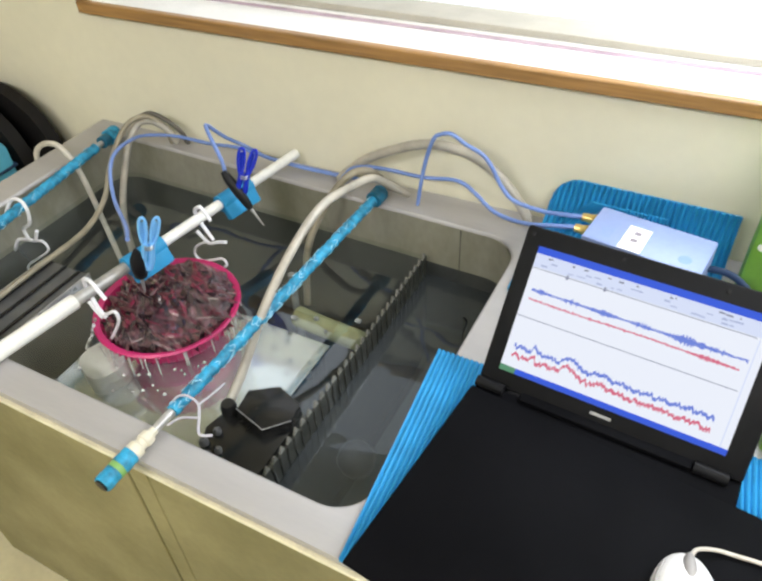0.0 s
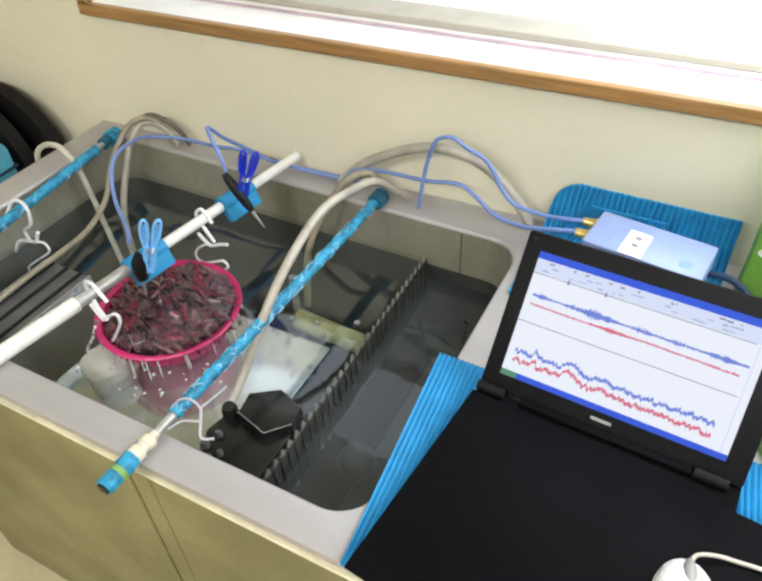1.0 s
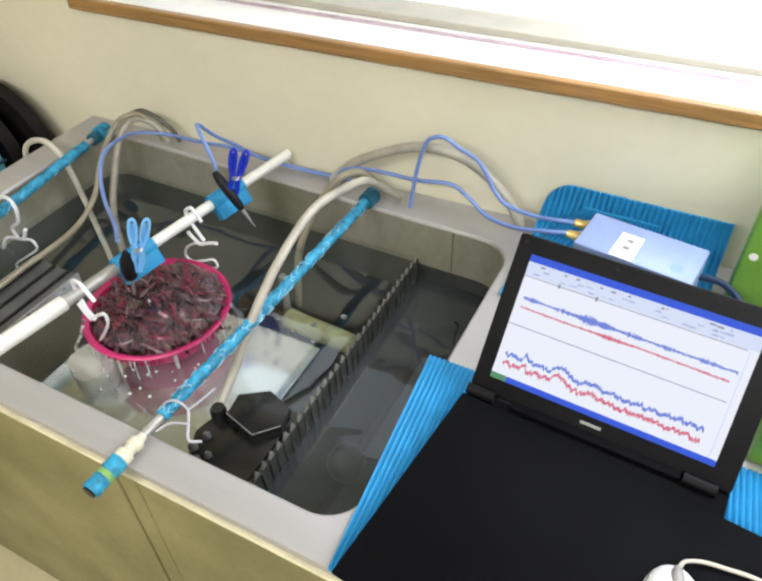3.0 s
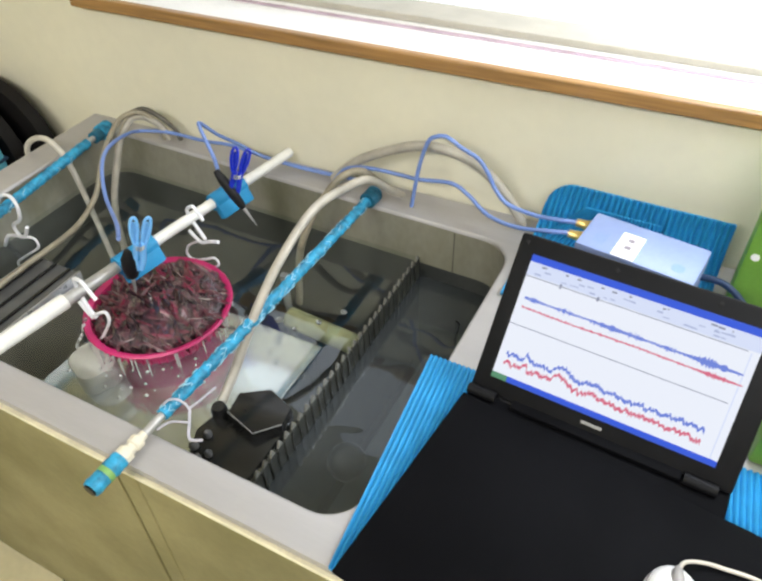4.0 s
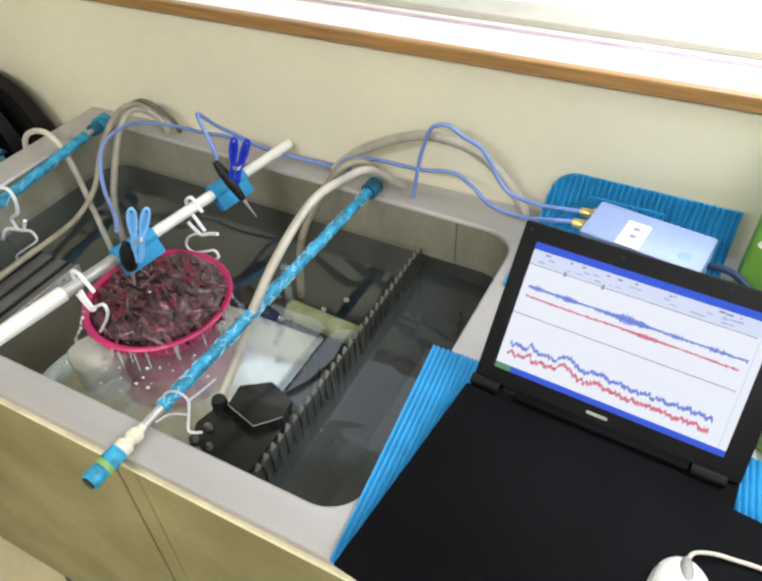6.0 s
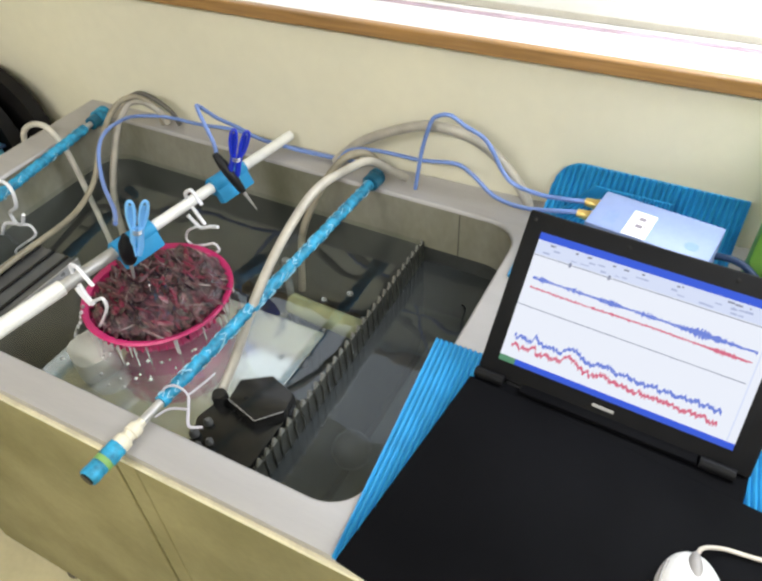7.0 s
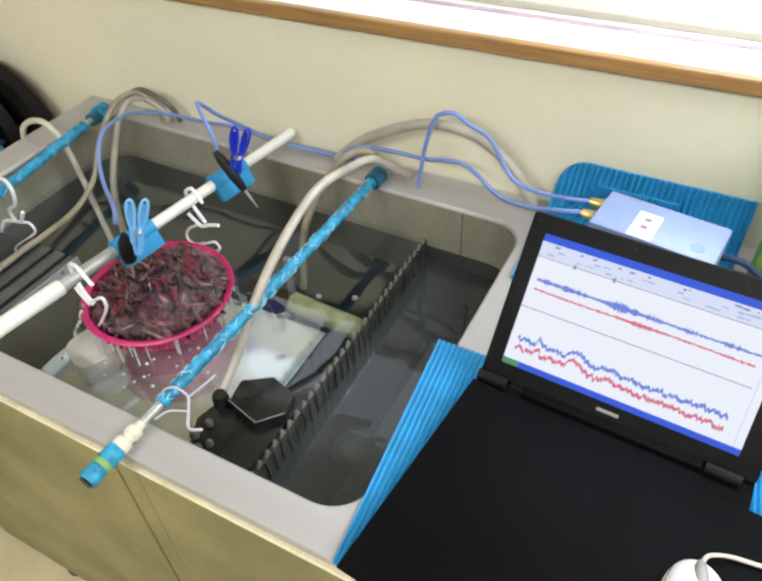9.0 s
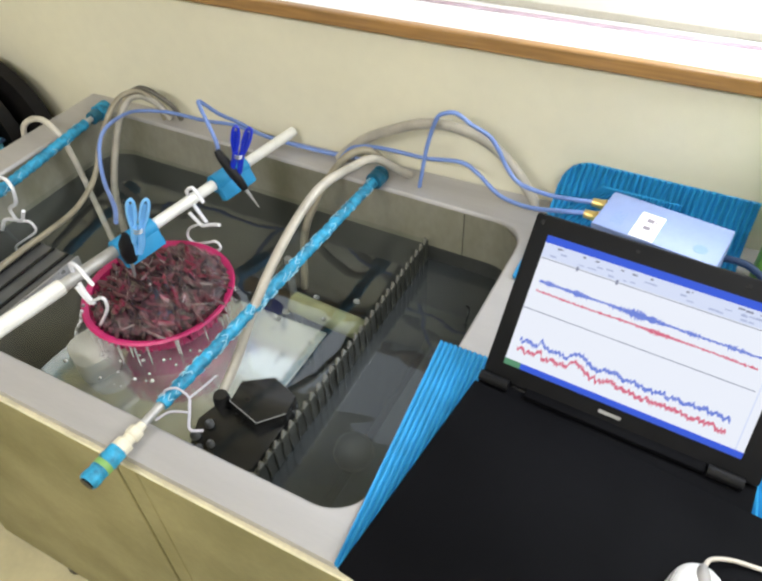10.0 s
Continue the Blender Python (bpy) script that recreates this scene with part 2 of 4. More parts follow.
def prism(outline, z0, z1, bm=None, m=None, bev=0.0):
    own = bmesh.new()
    lo = [own.verts.new((x, y, z0)) for x, y in outline]
    hi = [own.verts.new((x, y, z1)) for x, y in outline]
    own.faces.new(lo[::-1])
    top = own.faces.new(hi)
    k = len(lo)
    for i in range(k):
        own.faces.new((lo[i], lo[(i + 1) % k], hi[(i + 1) % k], hi[i]))
    if bev:
        bmesh.ops.bevel(own, geom=list(top.edges), offset=bev, segments=2, affect="EDGES", profile=0.5)
    if m:
        own.transform(m)
    if bm is None:
        return own
    me = bpy.data.meshes.new("tmp")
    own.to_mesh(me)
    own.free()
    bm.from_mesh(me)
    bpy.data.meshes.remove(me)
    return bm


def rounded(x0, y0, x1, y1, r, seg=8):
    pts = []
    for cx, cy, a0 in ((x1 - r, y1 - r, 0), (x0 + r, y1 - r, 90), (x0 + r, y0 + r, 180), (x1 - r, y0 + r, 270)):
        for k in range(seg + 1):
            a = radians(a0 + 90 * k / seg)
            pts.append((cx + r * math.cos(a), cy + r * math.sin(a)))
    return pts


# ---- the room ----
RIM = 0.80
SLOPE = math.atan(0.045)
FLOOR = -0.045
WALL = Matrix.Translation((-1.07, 0.967, 0)) @ Matrix.Rotation(SLOPE, 4, "Z")
WL, WR = -0.097, 2.30      # window opening along the wall
SILL, HEAD = 1.074, 1.88


def setting(name, bm, material, label, m=None):
    ob = tagged(part(name, bm, material), label, name.split("_")[0], kind="structure")
    if m:
        ob.matrix_world = m
    return ob


setting("floor", box(-4, -3, FLOOR - 0.1, 3.2, 1.6, FLOOR), M_floor, "yellowish glossy vinyl floor")
bm = box(-3.2, 0, FLOOR, WL, 0.20, 2.5)
box(WL, 0, FLOOR, WR, 0.20, 1.046, bm=bm)
box(WR, 0, FLOOR, 4.6, 0.20, 2.5, bm=bm)
box(WL, 0, HEAD, WR, 0.20, 2.5, bm=bm)
setting("wall_north", bm, M_wall, "smooth beige painted wall with a window", WALL)
setting("wall_west", box(-4.1, -3, FLOOR, -4.0, 1.0, 2.5), M_room, "plain beige painted wall")
setting("wall_east", box(3.2, -3, FLOOR, 3.3, 1.3, 2.5), M_room, "plain beige painted wall")
setting("wall_south", box(-4.1, -3.1, FLOOR, 3.3, -3.0, 2.5), M_room, "plain beige painted wall")
setting("ceiling", box(-4.2, -3.2, 2.5, 3.4, 1.6, 2.6), M_room, "plain pale ceiling")

win = new("window_1")
win.matrix_world = WALL
tagged(win, "overexposed bright window with pale frame and white sill", "window", kind="structure")
part("window_sill", box(WL - 0.001, -0.004, 1.048, WR + 0.001, 0.198, SILL, 0.002), M_sill, win, "white painted sill board")
bm = box(WL - 0.024, -0.020, 1.0515, WR + 0.024, -0.0045, SILL + 0.001, 0.003)
part("sill_nosing", bm, M_wood, win, "varnished oak edging")
part("casing", box(WL - 0.024, -0.020, SILL + 0.001, WL, -0.001, HEAD, 0.003), M_wood, win, "varnished oak casing")
part("casing", box(WR, -0.020, SILL + 0.001, WR + 0.024, -0.001, HEAD, 0.003), M_wood, win, "varnished oak casing")
part("window_frame", box(WL, 0.074, SILL, WR, 0.150, SILL + 0.004, 0.001), M_pink_strip, win, "thin lilac gasket strip")
part("window_frame", box(WL, 0.077, SILL + 0.0042, WR, 0.150, SILL + 0.0095, 0.001), M_sill, win, "white lower frame bead")
part("window_frame", box(WL, 0.080, SILL + 0.0097, WR, 0.150, SILL + 0.0218, 0.002), M_alu, win, "beige metal bottom rail")
part("window_frame", box(WL, 0.082, SILL + 0.022, WL + 0.03, 0.148, HEAD, 0.002), M_alu, win)
part("window_frame", box(WR - 0.03, 0.082, SILL + 0.022, WR, 0.148, HEAD, 0.002), M_alu, win)
backdrop = setting("backdrop", box(-8, 2.0, -1, 10, 2.02, 6), M_sky, "bright overexposed daylight outside the window", WALL)

for lx, ly in ((-1.0, -1.25), (0.8, -1.25)):
    lamp = empty("ceiling_light", pose(lx, ly, 2.5), "lit fluorescent fitting fixed to the ceiling", "ceiling light", "ceiling lights")
    part("housing", box(-0.64, -0.17, -0.03, 0.64, 0.17, 0.0, 0.004), M_sill, lamp)
    part("diffuser", box(-0.6, -0.14, -0.048, 0.6, 0.14, -0.031, 0.004), M_tube_light, lamp)


# ---- the tank ----
TX0, TX1, TY0 = -1.243, 0.62, 0.289
IX0, IX1, IY0, IY1 = -1.182, -0.230, 0.335, 0.922
PX = -0.412


def wall_y(x):
    return 0.967 + 0.045 * (x + 1.07)


def tank():
    t = empty("sink_tank", pose(0, 0, 0), "large stainless steel sink tank with a flat rim and khaki front", "tank")
    # rim plate with the rounded opening
    bm = bmesh.new()
    outer = [(TX0, TY0), (TX1, TY0), (TX1, wall_y(TX1) - 0.003), (TX0, wall_y(TX0) - 0.003)]
    inner = rounded(IX0, IY0, IX1, IY1, 0.06, 8)
    vo = [bm.verts.new((x, y, RIM)) for x, y in outer]
    vi = [bm.verts.new((x, y, RIM)) for x, y in inner]
    edges = [bm.edges.new((v[i], v[(i + 1) % len(v)])) for v in (vo, vi) for i in range(len(v))]
    bmesh.ops.triangle_fill(bm, use_beauty=True, use_dissolve=False, edges=edges)
    low = [bm.verts.new((x, y, RIM - 0.013)) for x, y in outer]
    for i in range(4):
        bm.faces.new((low[i], low[(i + 1) % 4], vo[(i + 1) % 4], vo[i]))
    last = vi
    for inset, z in ((0.0025, RIM - 0.0008), (0.0045, RIM - 0.003), (0.0055, RIM - 0.007)):
        ring = [bm.verts.new((x, y, z)) for x, y in rounded(IX0 + inset, IY0 + inset, IX1 - inset, IY1 - inset, 0.06 - inset, 8)]
        for i in range(len(ring)):
            bm.faces.new((last[i], last[(i + 1) % len(ring)], ring[(i + 1) % len(ring)], ring[i]))
        last = ring
    bmesh.ops.recalc_face_normals(bm, faces=bm.faces[:])
    smooth(part("rim", bm, M_steel, t, "dull brushed steel rim"), 50)
    # basin, clean above the water; algae and shade painted dark below it
    def rings(levels, close):
        bm = bmesh.new()
        last = None
        for inset, z in levels:
            ring = [bm.verts.new((x, y, z)) for x, y in rounded(IX0 + inset, IY0 + inset, IX1 - inset, IY1 - inset, 0.058, 8)]
            if last:
                for i in range(len(ring)):
                    bm.faces.new((last[i], last[(i + 1) % len(ring)], ring[(i + 1) % len(ring)], ring[i]))
            last = ring
        if close:
            bm.faces.new(last)
        bmesh.ops.recalc_face_normals(bm, faces=bm.faces[:])
        bmesh.ops.reverse_faces(bm, faces=bm.faces[:])
        return bm
    smooth(part("basin_wall", rings(((0.0056, RIM - 0.0069), (0.0064, 0.700)), False), M_basin, t, "stained grey steel wall above the water"), 50)
    smooth(part("basin_floor", rings(((0.0064, 0.700), (0.008, 0.50), (0.012, 0.46), (0.03, 0.44)), True), M_algae_shade, t, "steel below the water, dark with algae and painted-in shade"), 50)
    part("weld_seam", box(-0.3452, IY1 - 0.0066, 0.664, -0.3438, IY1 - 0.0052, RIM - 0.008), M_part, t, "thin dark weld seam")
    # edge bead below the rim, the rolled edge's highlight given as cream colour
    part("edge_bead", box(TX0, TY0 - 0.006, RIM - 0.0205, TX1, TY0 + 0.004, RIM - 0.0150, 0.0018), M_bead, t, "bead under the rim, its highlight put into the pale colour")
    part("edge_bead", box(TX0 - 0.002, TY0 + 0.004, RIM - 0.021, TX0 + 0.008, wall_y(TX0) - 0.004, RIM - 0.0135, 0.002), M_bead, t, "bead under the rim, its highlight put into the pale colour")
    # panels
    part("front_panel", box(TX0 + 0.002, TY0 + 0.002, FLOOR + 0.010, -0.5708, TY0 + 0.03, RIM - 0.0215, 0.002), M_panel, t, "khaki tinted steel panel")
    part("cover_strip", box(-0.5682, TY0 + 0.003, FLOOR + 0.010, -0.5312, TY0 + 0.029, RIM - 0.0215, 0.002), M_panel, t, "narrow strip between the panels")
    part("front_panel", box(-0.5286, TY0 + 0.002, FLOOR + 0.010, TX1 - 0.002, TY0 + 0.03, RIM - 0.0215, 0.002), M_panel, t, "khaki tinted steel panel")
    part("side_panel", box(TX0 + 0.002, TY0 + 0.031, FLOOR + 0.03, TX0 + 0.03, wall_y(TX0) - 0.005, RIM - 0.0215, 0.002), M_panel, t)
    part("side_panel", box(TX1 - 0.03, TY0 + 0.031, FLOOR + 0.03, TX1 - 0.002, wall_y(TX0) - 0.005, RIM - 0.0215, 0.002), M_panel, t)
    for fx in (-1.02, 0.45):
        smooth(part("foot", lathe([(0.024, 0.0), (0.024, 0.006), (0.011, 0.0085), (0.011, 0.014)], 14, m=Matrix.Translation((fx, TY0 + 0.022, FLOOR))), M_seam, t, "black adjustable foot"))
    part("plinth", box(TX0 + 0.03, TY0 + 0.045, FLOOR, TX1 - 0.04, 0.94, FLOOR + 0.03), M_seam, t, "dark recessed plinth")
    return t


tank()


def partition():
    """Upright sheet across the tank with a toothed top, over which the water spills."""
    w = empty("overflow_weir", pose(PX, 0, 0), "upright metal sheet with a saw-toothed top edge", "partition")
    y0, y1, base, tip = IY0 + 0.0085, IY1 - 0.0085, 0.713, 0.7245
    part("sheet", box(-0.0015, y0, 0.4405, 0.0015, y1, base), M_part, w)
    n = 31
    step = (y1 - y0) / n
    tooth = bmesh.new()
    prof = [(0.16, base + 0.0001), (0.40, tip), (0.54, tip), (0.78, base + 0.0001)]
    a = [tooth.verts.new((-0.0015, s * step, z)) for s, z in prof]
    d = [tooth.verts.new((0.0015, s * step, z)) for s, z in prof]
    tooth.faces.new(a)
    tooth.faces.new(d[::-1])
    for k in range(4):
        tooth.faces.new((a[(k + 1) % 4], a[k], d[k], d[(k + 1) % 4]))
    first = part("tooth", tooth, M_tooth, w)
    first.location = (0, y0, 0)
    for k in range(1, n):
        ob = new("tooth", first.data)
        ob.parent = w
        ob.location = (0, y0 + k * step, 0)
    # water spilling down the far face between the teeth
    rnd = random.Random(8)
    bm = bmesh.new()
    for k in range(n):
        y = y0 + (k + 0.97) * step
        if y > y1 - 0.006:
            break
        w_ = rnd.uniform(0.0016, 0.0028)
        tube([(0.0012, y, base - 0.003), (0.0018, y + rnd.uniform(-0.001, 0.001), base - 0.008), (0.0026, y + rnd.uniform(-0.002, 0.002), 0.690), (0.0030, y, 0.667)], lambda f, w_=w_: w_ * (1 - 0.4 * f), seg=8, n=3, bm=bm)
    tagged(smooth(part("trickle", bm, M_trickle, w, "dark water running down between the teeth"), 80), kind="stuff")
    return w


partition()


def water(name, x0, x1, z, material, label, seed):
    """A rippled sheet between two walls; its front and back ends lie behind the basin's walls."""
    rnd = random.Random(seed)
    waves = []
    for k in range(7):
        a, length = rnd.uniform(0, math.pi), rnd.uniform(0.022, 0.085)
        q_ = 2 * math.pi / length
        waves.append((q_ * math.cos(a), q_ * math.sin(a), rnd.uniform(0, 6.28), rnd.uniform(0.0028, 0.0055) / q_))
    step = 0.005
    nx, ny = int((x1 - x0) / step), int((IY1 - IY0 + 0.02) / step)
    verts = []
    for j in range(ny + 1):
        y = IY0 - 0.010 + j * step
        for i in range(nx + 1):
            x = x0 + (x1 - x0) * i / nx
            verts.append((x, y, z + sum(h * math.sin(kx * x + ky * y + p) for kx, ky, p, h in waves)))
    faces = [(j * (nx + 1) + i, j * (nx + 1) + i + 1, (j + 1) * (nx + 1) + i + 1, (j + 1) * (nx + 1) + i) for j in range(ny) for i in range(nx)]
    me = bpy.data.meshes.new(name)
    me.from_pydata(verts, [], faces)
    me.materials.append(material)
    ob = smooth(new(name, me), 80)
    ob.visible_shadow = False
    return tagged(ob, label, "water", kind="structure")


WATERS = [
    water("water", IX0 + 0.0065, PX - 0.002, 0.711, M_water, "dark rippled water brimming at the toothed sheet", 2),
    water("water", PX + 0.002, IX1 - 0.0065, 0.668, M_water2, "dark murky water in the overflow compartment", 5),
]


# ---- things in and over the tank ----
def rod_dir(a, b):
    a, b = Vector(a), Vector(b)
    return Matrix.Translation(a) @ (b - a).to_track_quat("Y", "Z").to_matrix().to_4x4(), (b - a).length


def wrapped_rod(name, a, b, label, flecks, y_from, y_to, r=0.0088):
    m, ln = rod_dir(a, b)
    t = empty(name, m, label, "rod")
    smooth(part("core", tube([(0, 0.0, 0), (0, ln, 0)], 0.0060, curved=False), M_pvc_grey, t, "thin grey metal rod"))
    rnd = random.Random(5)
    # cloth wound in overlapping turns: each turn swells and then drops to the next
    bm = bmesh.new()
    rings = []
    k = int((y_to - y_from) / 0.0022)
    for i in range(k + 1):
        y = y_from + (y_to - y_from) * i / k
        ring = []
        for q_ in range(16):
            a0 = 2 * math.pi * q_ / 16
            f = (y / 0.019 + q_ / 16 + 0.10 * math.sin(y * 61)) % 1.0
            rad = r * (0.90 + 0.22 * f + rnd.uniform(-0.03, 0.03))
            ring.append(bm.verts.new((rad * math.cos(a0), y, rad * math.sin(a0))))
        rings.append(ring)
    for a_, b_ in zip(rings, rings[1:]):
        for q_ in range(16):
            bm.faces.new((a_[q_], b_[q_], b_[(q_ + 1) % 16], a_[(q_ + 1) % 16]))
    bm.faces.new(rings[0])
    bm.faces.new(rings[-1][::-1])
    bmesh.ops.recalc_face_normals(bm, faces=bm.faces[:])
    smooth(part("wrapping", bm, M_tape, t, "blue cloth wound round the rod"), 60)
    bm = bmesh.new()
    for i in range(flecks):
        y = y_from + (y_to - y_from) * (i + rnd.random()) / flecks
        a0 = rnd.uniform(0, 6.28)
        arc = [((r * 1.12) * math.cos(a0 + 0.15 * j), y + 0.005 * math.sin(0.8 * j + i) + 0.0008 * j, (r * 1.12) * math.sin(a0 + 0.15 * j)) for j in range(rnd.randint(5, 10))]
        tube(arc, 0.0007, seg=5, bm=bm, curved=False)
    if flecks:
        tagged(part("white_fleck_pattern", bm, M_fleck, t, "scattered pale squiggles printed on the cloth"), kind="stuff")
    return t, ln


t, ln = wrapped_rod("wrapped_rod", (-1.062, 0.262, 0.8135), (-1.150, 0.905, 0.8135), "slim rod wrapped in blue cloth lying across the rim", 14, 0.02, 0.58, 0.0095)
smooth(part("end_tape", tube([(0, ln - 0.048, 0), (0, ln - 0.026, 0)], 0.0130, seg=14), M_tape_dark, t, "dark tape band"))
smooth(part("end_cap", tube([(0, ln - 0.028, 0), (0, ln - 0.014, 0), (0, ln + 0.002, 0)], 0.0165, seg=14, jitter=0.04), M_tape, t, "padded blue end"))

t, ln = wrapped_rod("wrapped_rod", (-0.5315, 0.240, 0.8135), (-0.5145, 0.937, 0.8135), "slim rod wrapped in flecked blue cloth with taped end", 85, 0.122, 0.672)
smooth(part("end_cap", tube([(0, ln - 0.030, 0), (0, ln - 0.012, 0), (0, ln, 0)], 0.0155, seg=14, jitter=0.05), M_tape_dark, t, "teal taped end"))
bm = lathe([(0.0085, 0.044), (0.0118, 0.046), (0.0118, 0.058), (0.0085, 0.060), (0.0085, 0.066), (0.0105, 0.068), (0.0105, 0.078), (0.0066, 0.082), (0.0062, 0.088)], 16, m=Matrix.Rotation(radians(-90), 4, "X"))
smooth(part("fitting", bm, M_cream, t, "cream plastic fitting"))
smooth(part("taped_tip", tube([(0, y, 0) for y in (-0.004, 0.0, 0.005, 0.010, 0.014, 0.018)], 0.0120, seg=16, curved=False, jitter=0.06), M_tape, t, "blue tape"))
smooth(part("green_band", tube([(0, 0.0175, 0), (0, 0.025, 0)], 0.0124, seg=16), M_green_tape, t, "green tape band"))
smooth(part("taped_tip", tube([(0, y, 0) for y in (0.0245, 0.029, 0.034, 0.038, 0.043, 0.046)], 0.0126, seg=16, curved=False, jitter=0.05), M_tape, t, "blue tape"))
smooth(part("core_end", tube([(0, -0.006, 0), (0, -0.0035, 0)], 0.009, seg=14), M_black, t, "dark open end"))

# white pipe in two diameters
PA, PB = Vector((-0.858, 0.180, 0.8120)), Vector((-0.7242, 0.972, 0.8268))
m, ln = rod_dir(PA, PB)
pipe = empty("white_pipe", m, "scuffed white plastic pipe lying across the tank", "pipe")
smooth(part("pipe_body", tube([(0, y, 0) for y in (0.0, 0.2, 0.4, ln - 0.002, ln)], 0.0096, seg=18, curved=False), M_pvc, pipe))
smooth(part("grey_section", tube([(0, 0.288, 0), (0, 0.335, 0), (0, 0.39, 0)], 0.0099, seg=18), M_pvc_grey, pipe, "greyish scuffed stretch"))
smooth(part("sleeve", tube([(0, y, 0) for y in (-0.05, 0.1, 0.284, 0.287)], lambda s: 0.0128, seg=18, curved=False), M_pvc, pipe, "wider ivory sleeve"))


def on_pipe(y, dz=0.0):
    s = (y - PA.y) / (PB.y - PA.y)
    p = PA.lerp(PB, s)
    return Vector((p.x, p.y, p.z + dz))


def hanger(p, strands, label, thick=0.0027, material=M_hook):
    """White plastic hook of bent strands; the points run about p, the strands are its parts."""
    h = empty("plastic_hook", Matrix.Translation(p), label, "hook", "white plastic hooks")
    for name, pts, w in strands:
        smooth(part(name, tube(pts, thick * w, seg=8, n=5), material, h))
    return h


hanger((-1.100, 0.600, 0.8135), [
    ("loop", [(-0.030, -0.006, -0.006), (-0.014, 0.004, 0.020), (0.014, 0.004, 0.028), (0.030, 0.0, 0.014), (0.018, 0.0, -0.020), (-0.010, 0.0, -0.042), (-0.008, 0.0, -0.066)], 1.25),
    ("cross_bar", [(-0.074, 0.0, -0.114), (-0.046, 0.0, -0.080), (-0.012, 0.0, -0.068), (0.010, 0.0, -0.062), (0.030, 0.0, -0.034)], 1.25),
    ("tail", [(0.004, 0.0, -0.066), (0.034, 0.0, -0.058), (0.038, 0.0, -0.078), (-0.012, 0.0, -0.116), (-0.058, 0.0, -0.152), (-0.050, 0.0, -0.172), (-0.026, 0.0, -0.160)], 0.9),
], "white plastic hook hanging from the wrapped rod")
hanger((-0.790, 0.485, 0.818), [
    ("loop", [(-0.020, 0.004, 0.006), (-0.010, 0.0, 0.031), (0.014, -0.006, 0.040), (0.026, -0.008, 0.030), (0.040, -0.010, 0.016)], 1.2),
    ("cross_bar", [(0.004, -0.008, 0.004), (0.012, -0.010, -0.014), (0.022, -0.010, -0.030)], 1.3),
    ("cross_bar", [(-0.008, -0.008, -0.008), (0.004, -0.010, -0.022), (0.014, -0.010, -0.034)], 1.3),
    ("tail", [(0.012, -0.010, -0.032), (0.030, -0.010, -0.018), (0.050, -0.010, -0.006), (0.050, -0.010, -0.026), (0.024, -0.010, -0.066), (0.002, -0.010, -0.094), (-0.014, -0.008, -0.108), (0.000, -0.004, -0.106)], 1.0),
], "white plastic hook on the pipe, holding the pink colander")
hanger((-0.764, 0.715, 0.822), [
    ("loop", [(-0.010, 0.004, 0.004), (0.008, -0.012, 0.031), (0.025, -0.015, 0.044), (0.034, -0.015, 0.034), (0.042, -0.015, 0.020)], 1.2),
    ("stem", [(0.018, -0.015, 0.008), (0.030, -0.015, -0.012), (0.037, -0.015, -0.023)], 1.2),
    ("cross_bar", [(0.002, -0.015, -0.014), (0.014, -0.015, -0.026), (0.026, -0.015, -0.034), (0.046, -0.015, -0.025), (0.066, -0.015, -0.019)], 1.2),
    ("tail", [(0.020, -0.015, -0.032), (-0.008, -0.015, -0.052), (-0.018, -0.015, -0.074), (-0.004, -0.015, -0.084), (0.026, -0.015, -0.072), (0.048, -0.015, -0.062), (0.055, -0.015, -0.074), (0.037, -0.015, -0.090)], 0.85),
], "white plastic hook on the pipe, holding the pink colander")
hanger((-0.520, 0.372, 0.816), [
    ("loop", [(-0.014, -0.004, -0.002), (-0.010, 0.004, 0.010), (0.002, 0.011, 0.013), (0.016, 0.012, 0.008), (0.022, 0.010, 0.002)], 1.0),
    ("arm", [(0.020, 0.010, 0.003), (0.026, 0.032, 0.004), (0.030, 0.056, 0.004)], 0.9),
    ("arm", [(0.034, -0.006, 0.002), (0.012, -0.016, 0.002), (0.004, -0.034, 0.002)], 0.9),
    ("stem", [(0.022, 0.010, 0.002), (0.034, -0.006, 0.0), (0.046, -0.022, -0.006), (0.060, -0.014, -0.010)], 1.15),
], "white forked plastic hook resting against the flecked rod", 0.0017, M_lilac)
beads = empty("bead_chain", pose(-0.800, 0.475, 0.770), "short chain of pale beads hanging beside the colander", "chain")
for k in range(9):
    f = k / 8
    smooth(part("bead", lathe([(0.0008, -0.005), (0.0028, -0.003), (0.0030, 0.002), (0.0010, 0.005)], 8, m=Matrix.Translation((-0.062 * f, 0.002 * math.sin(5 * k), -0.096 * f ** 0.9)) @ Matrix.Rotation(radians(34), 4, "Y")), M_hook if k % 3 else M_probe, beads))


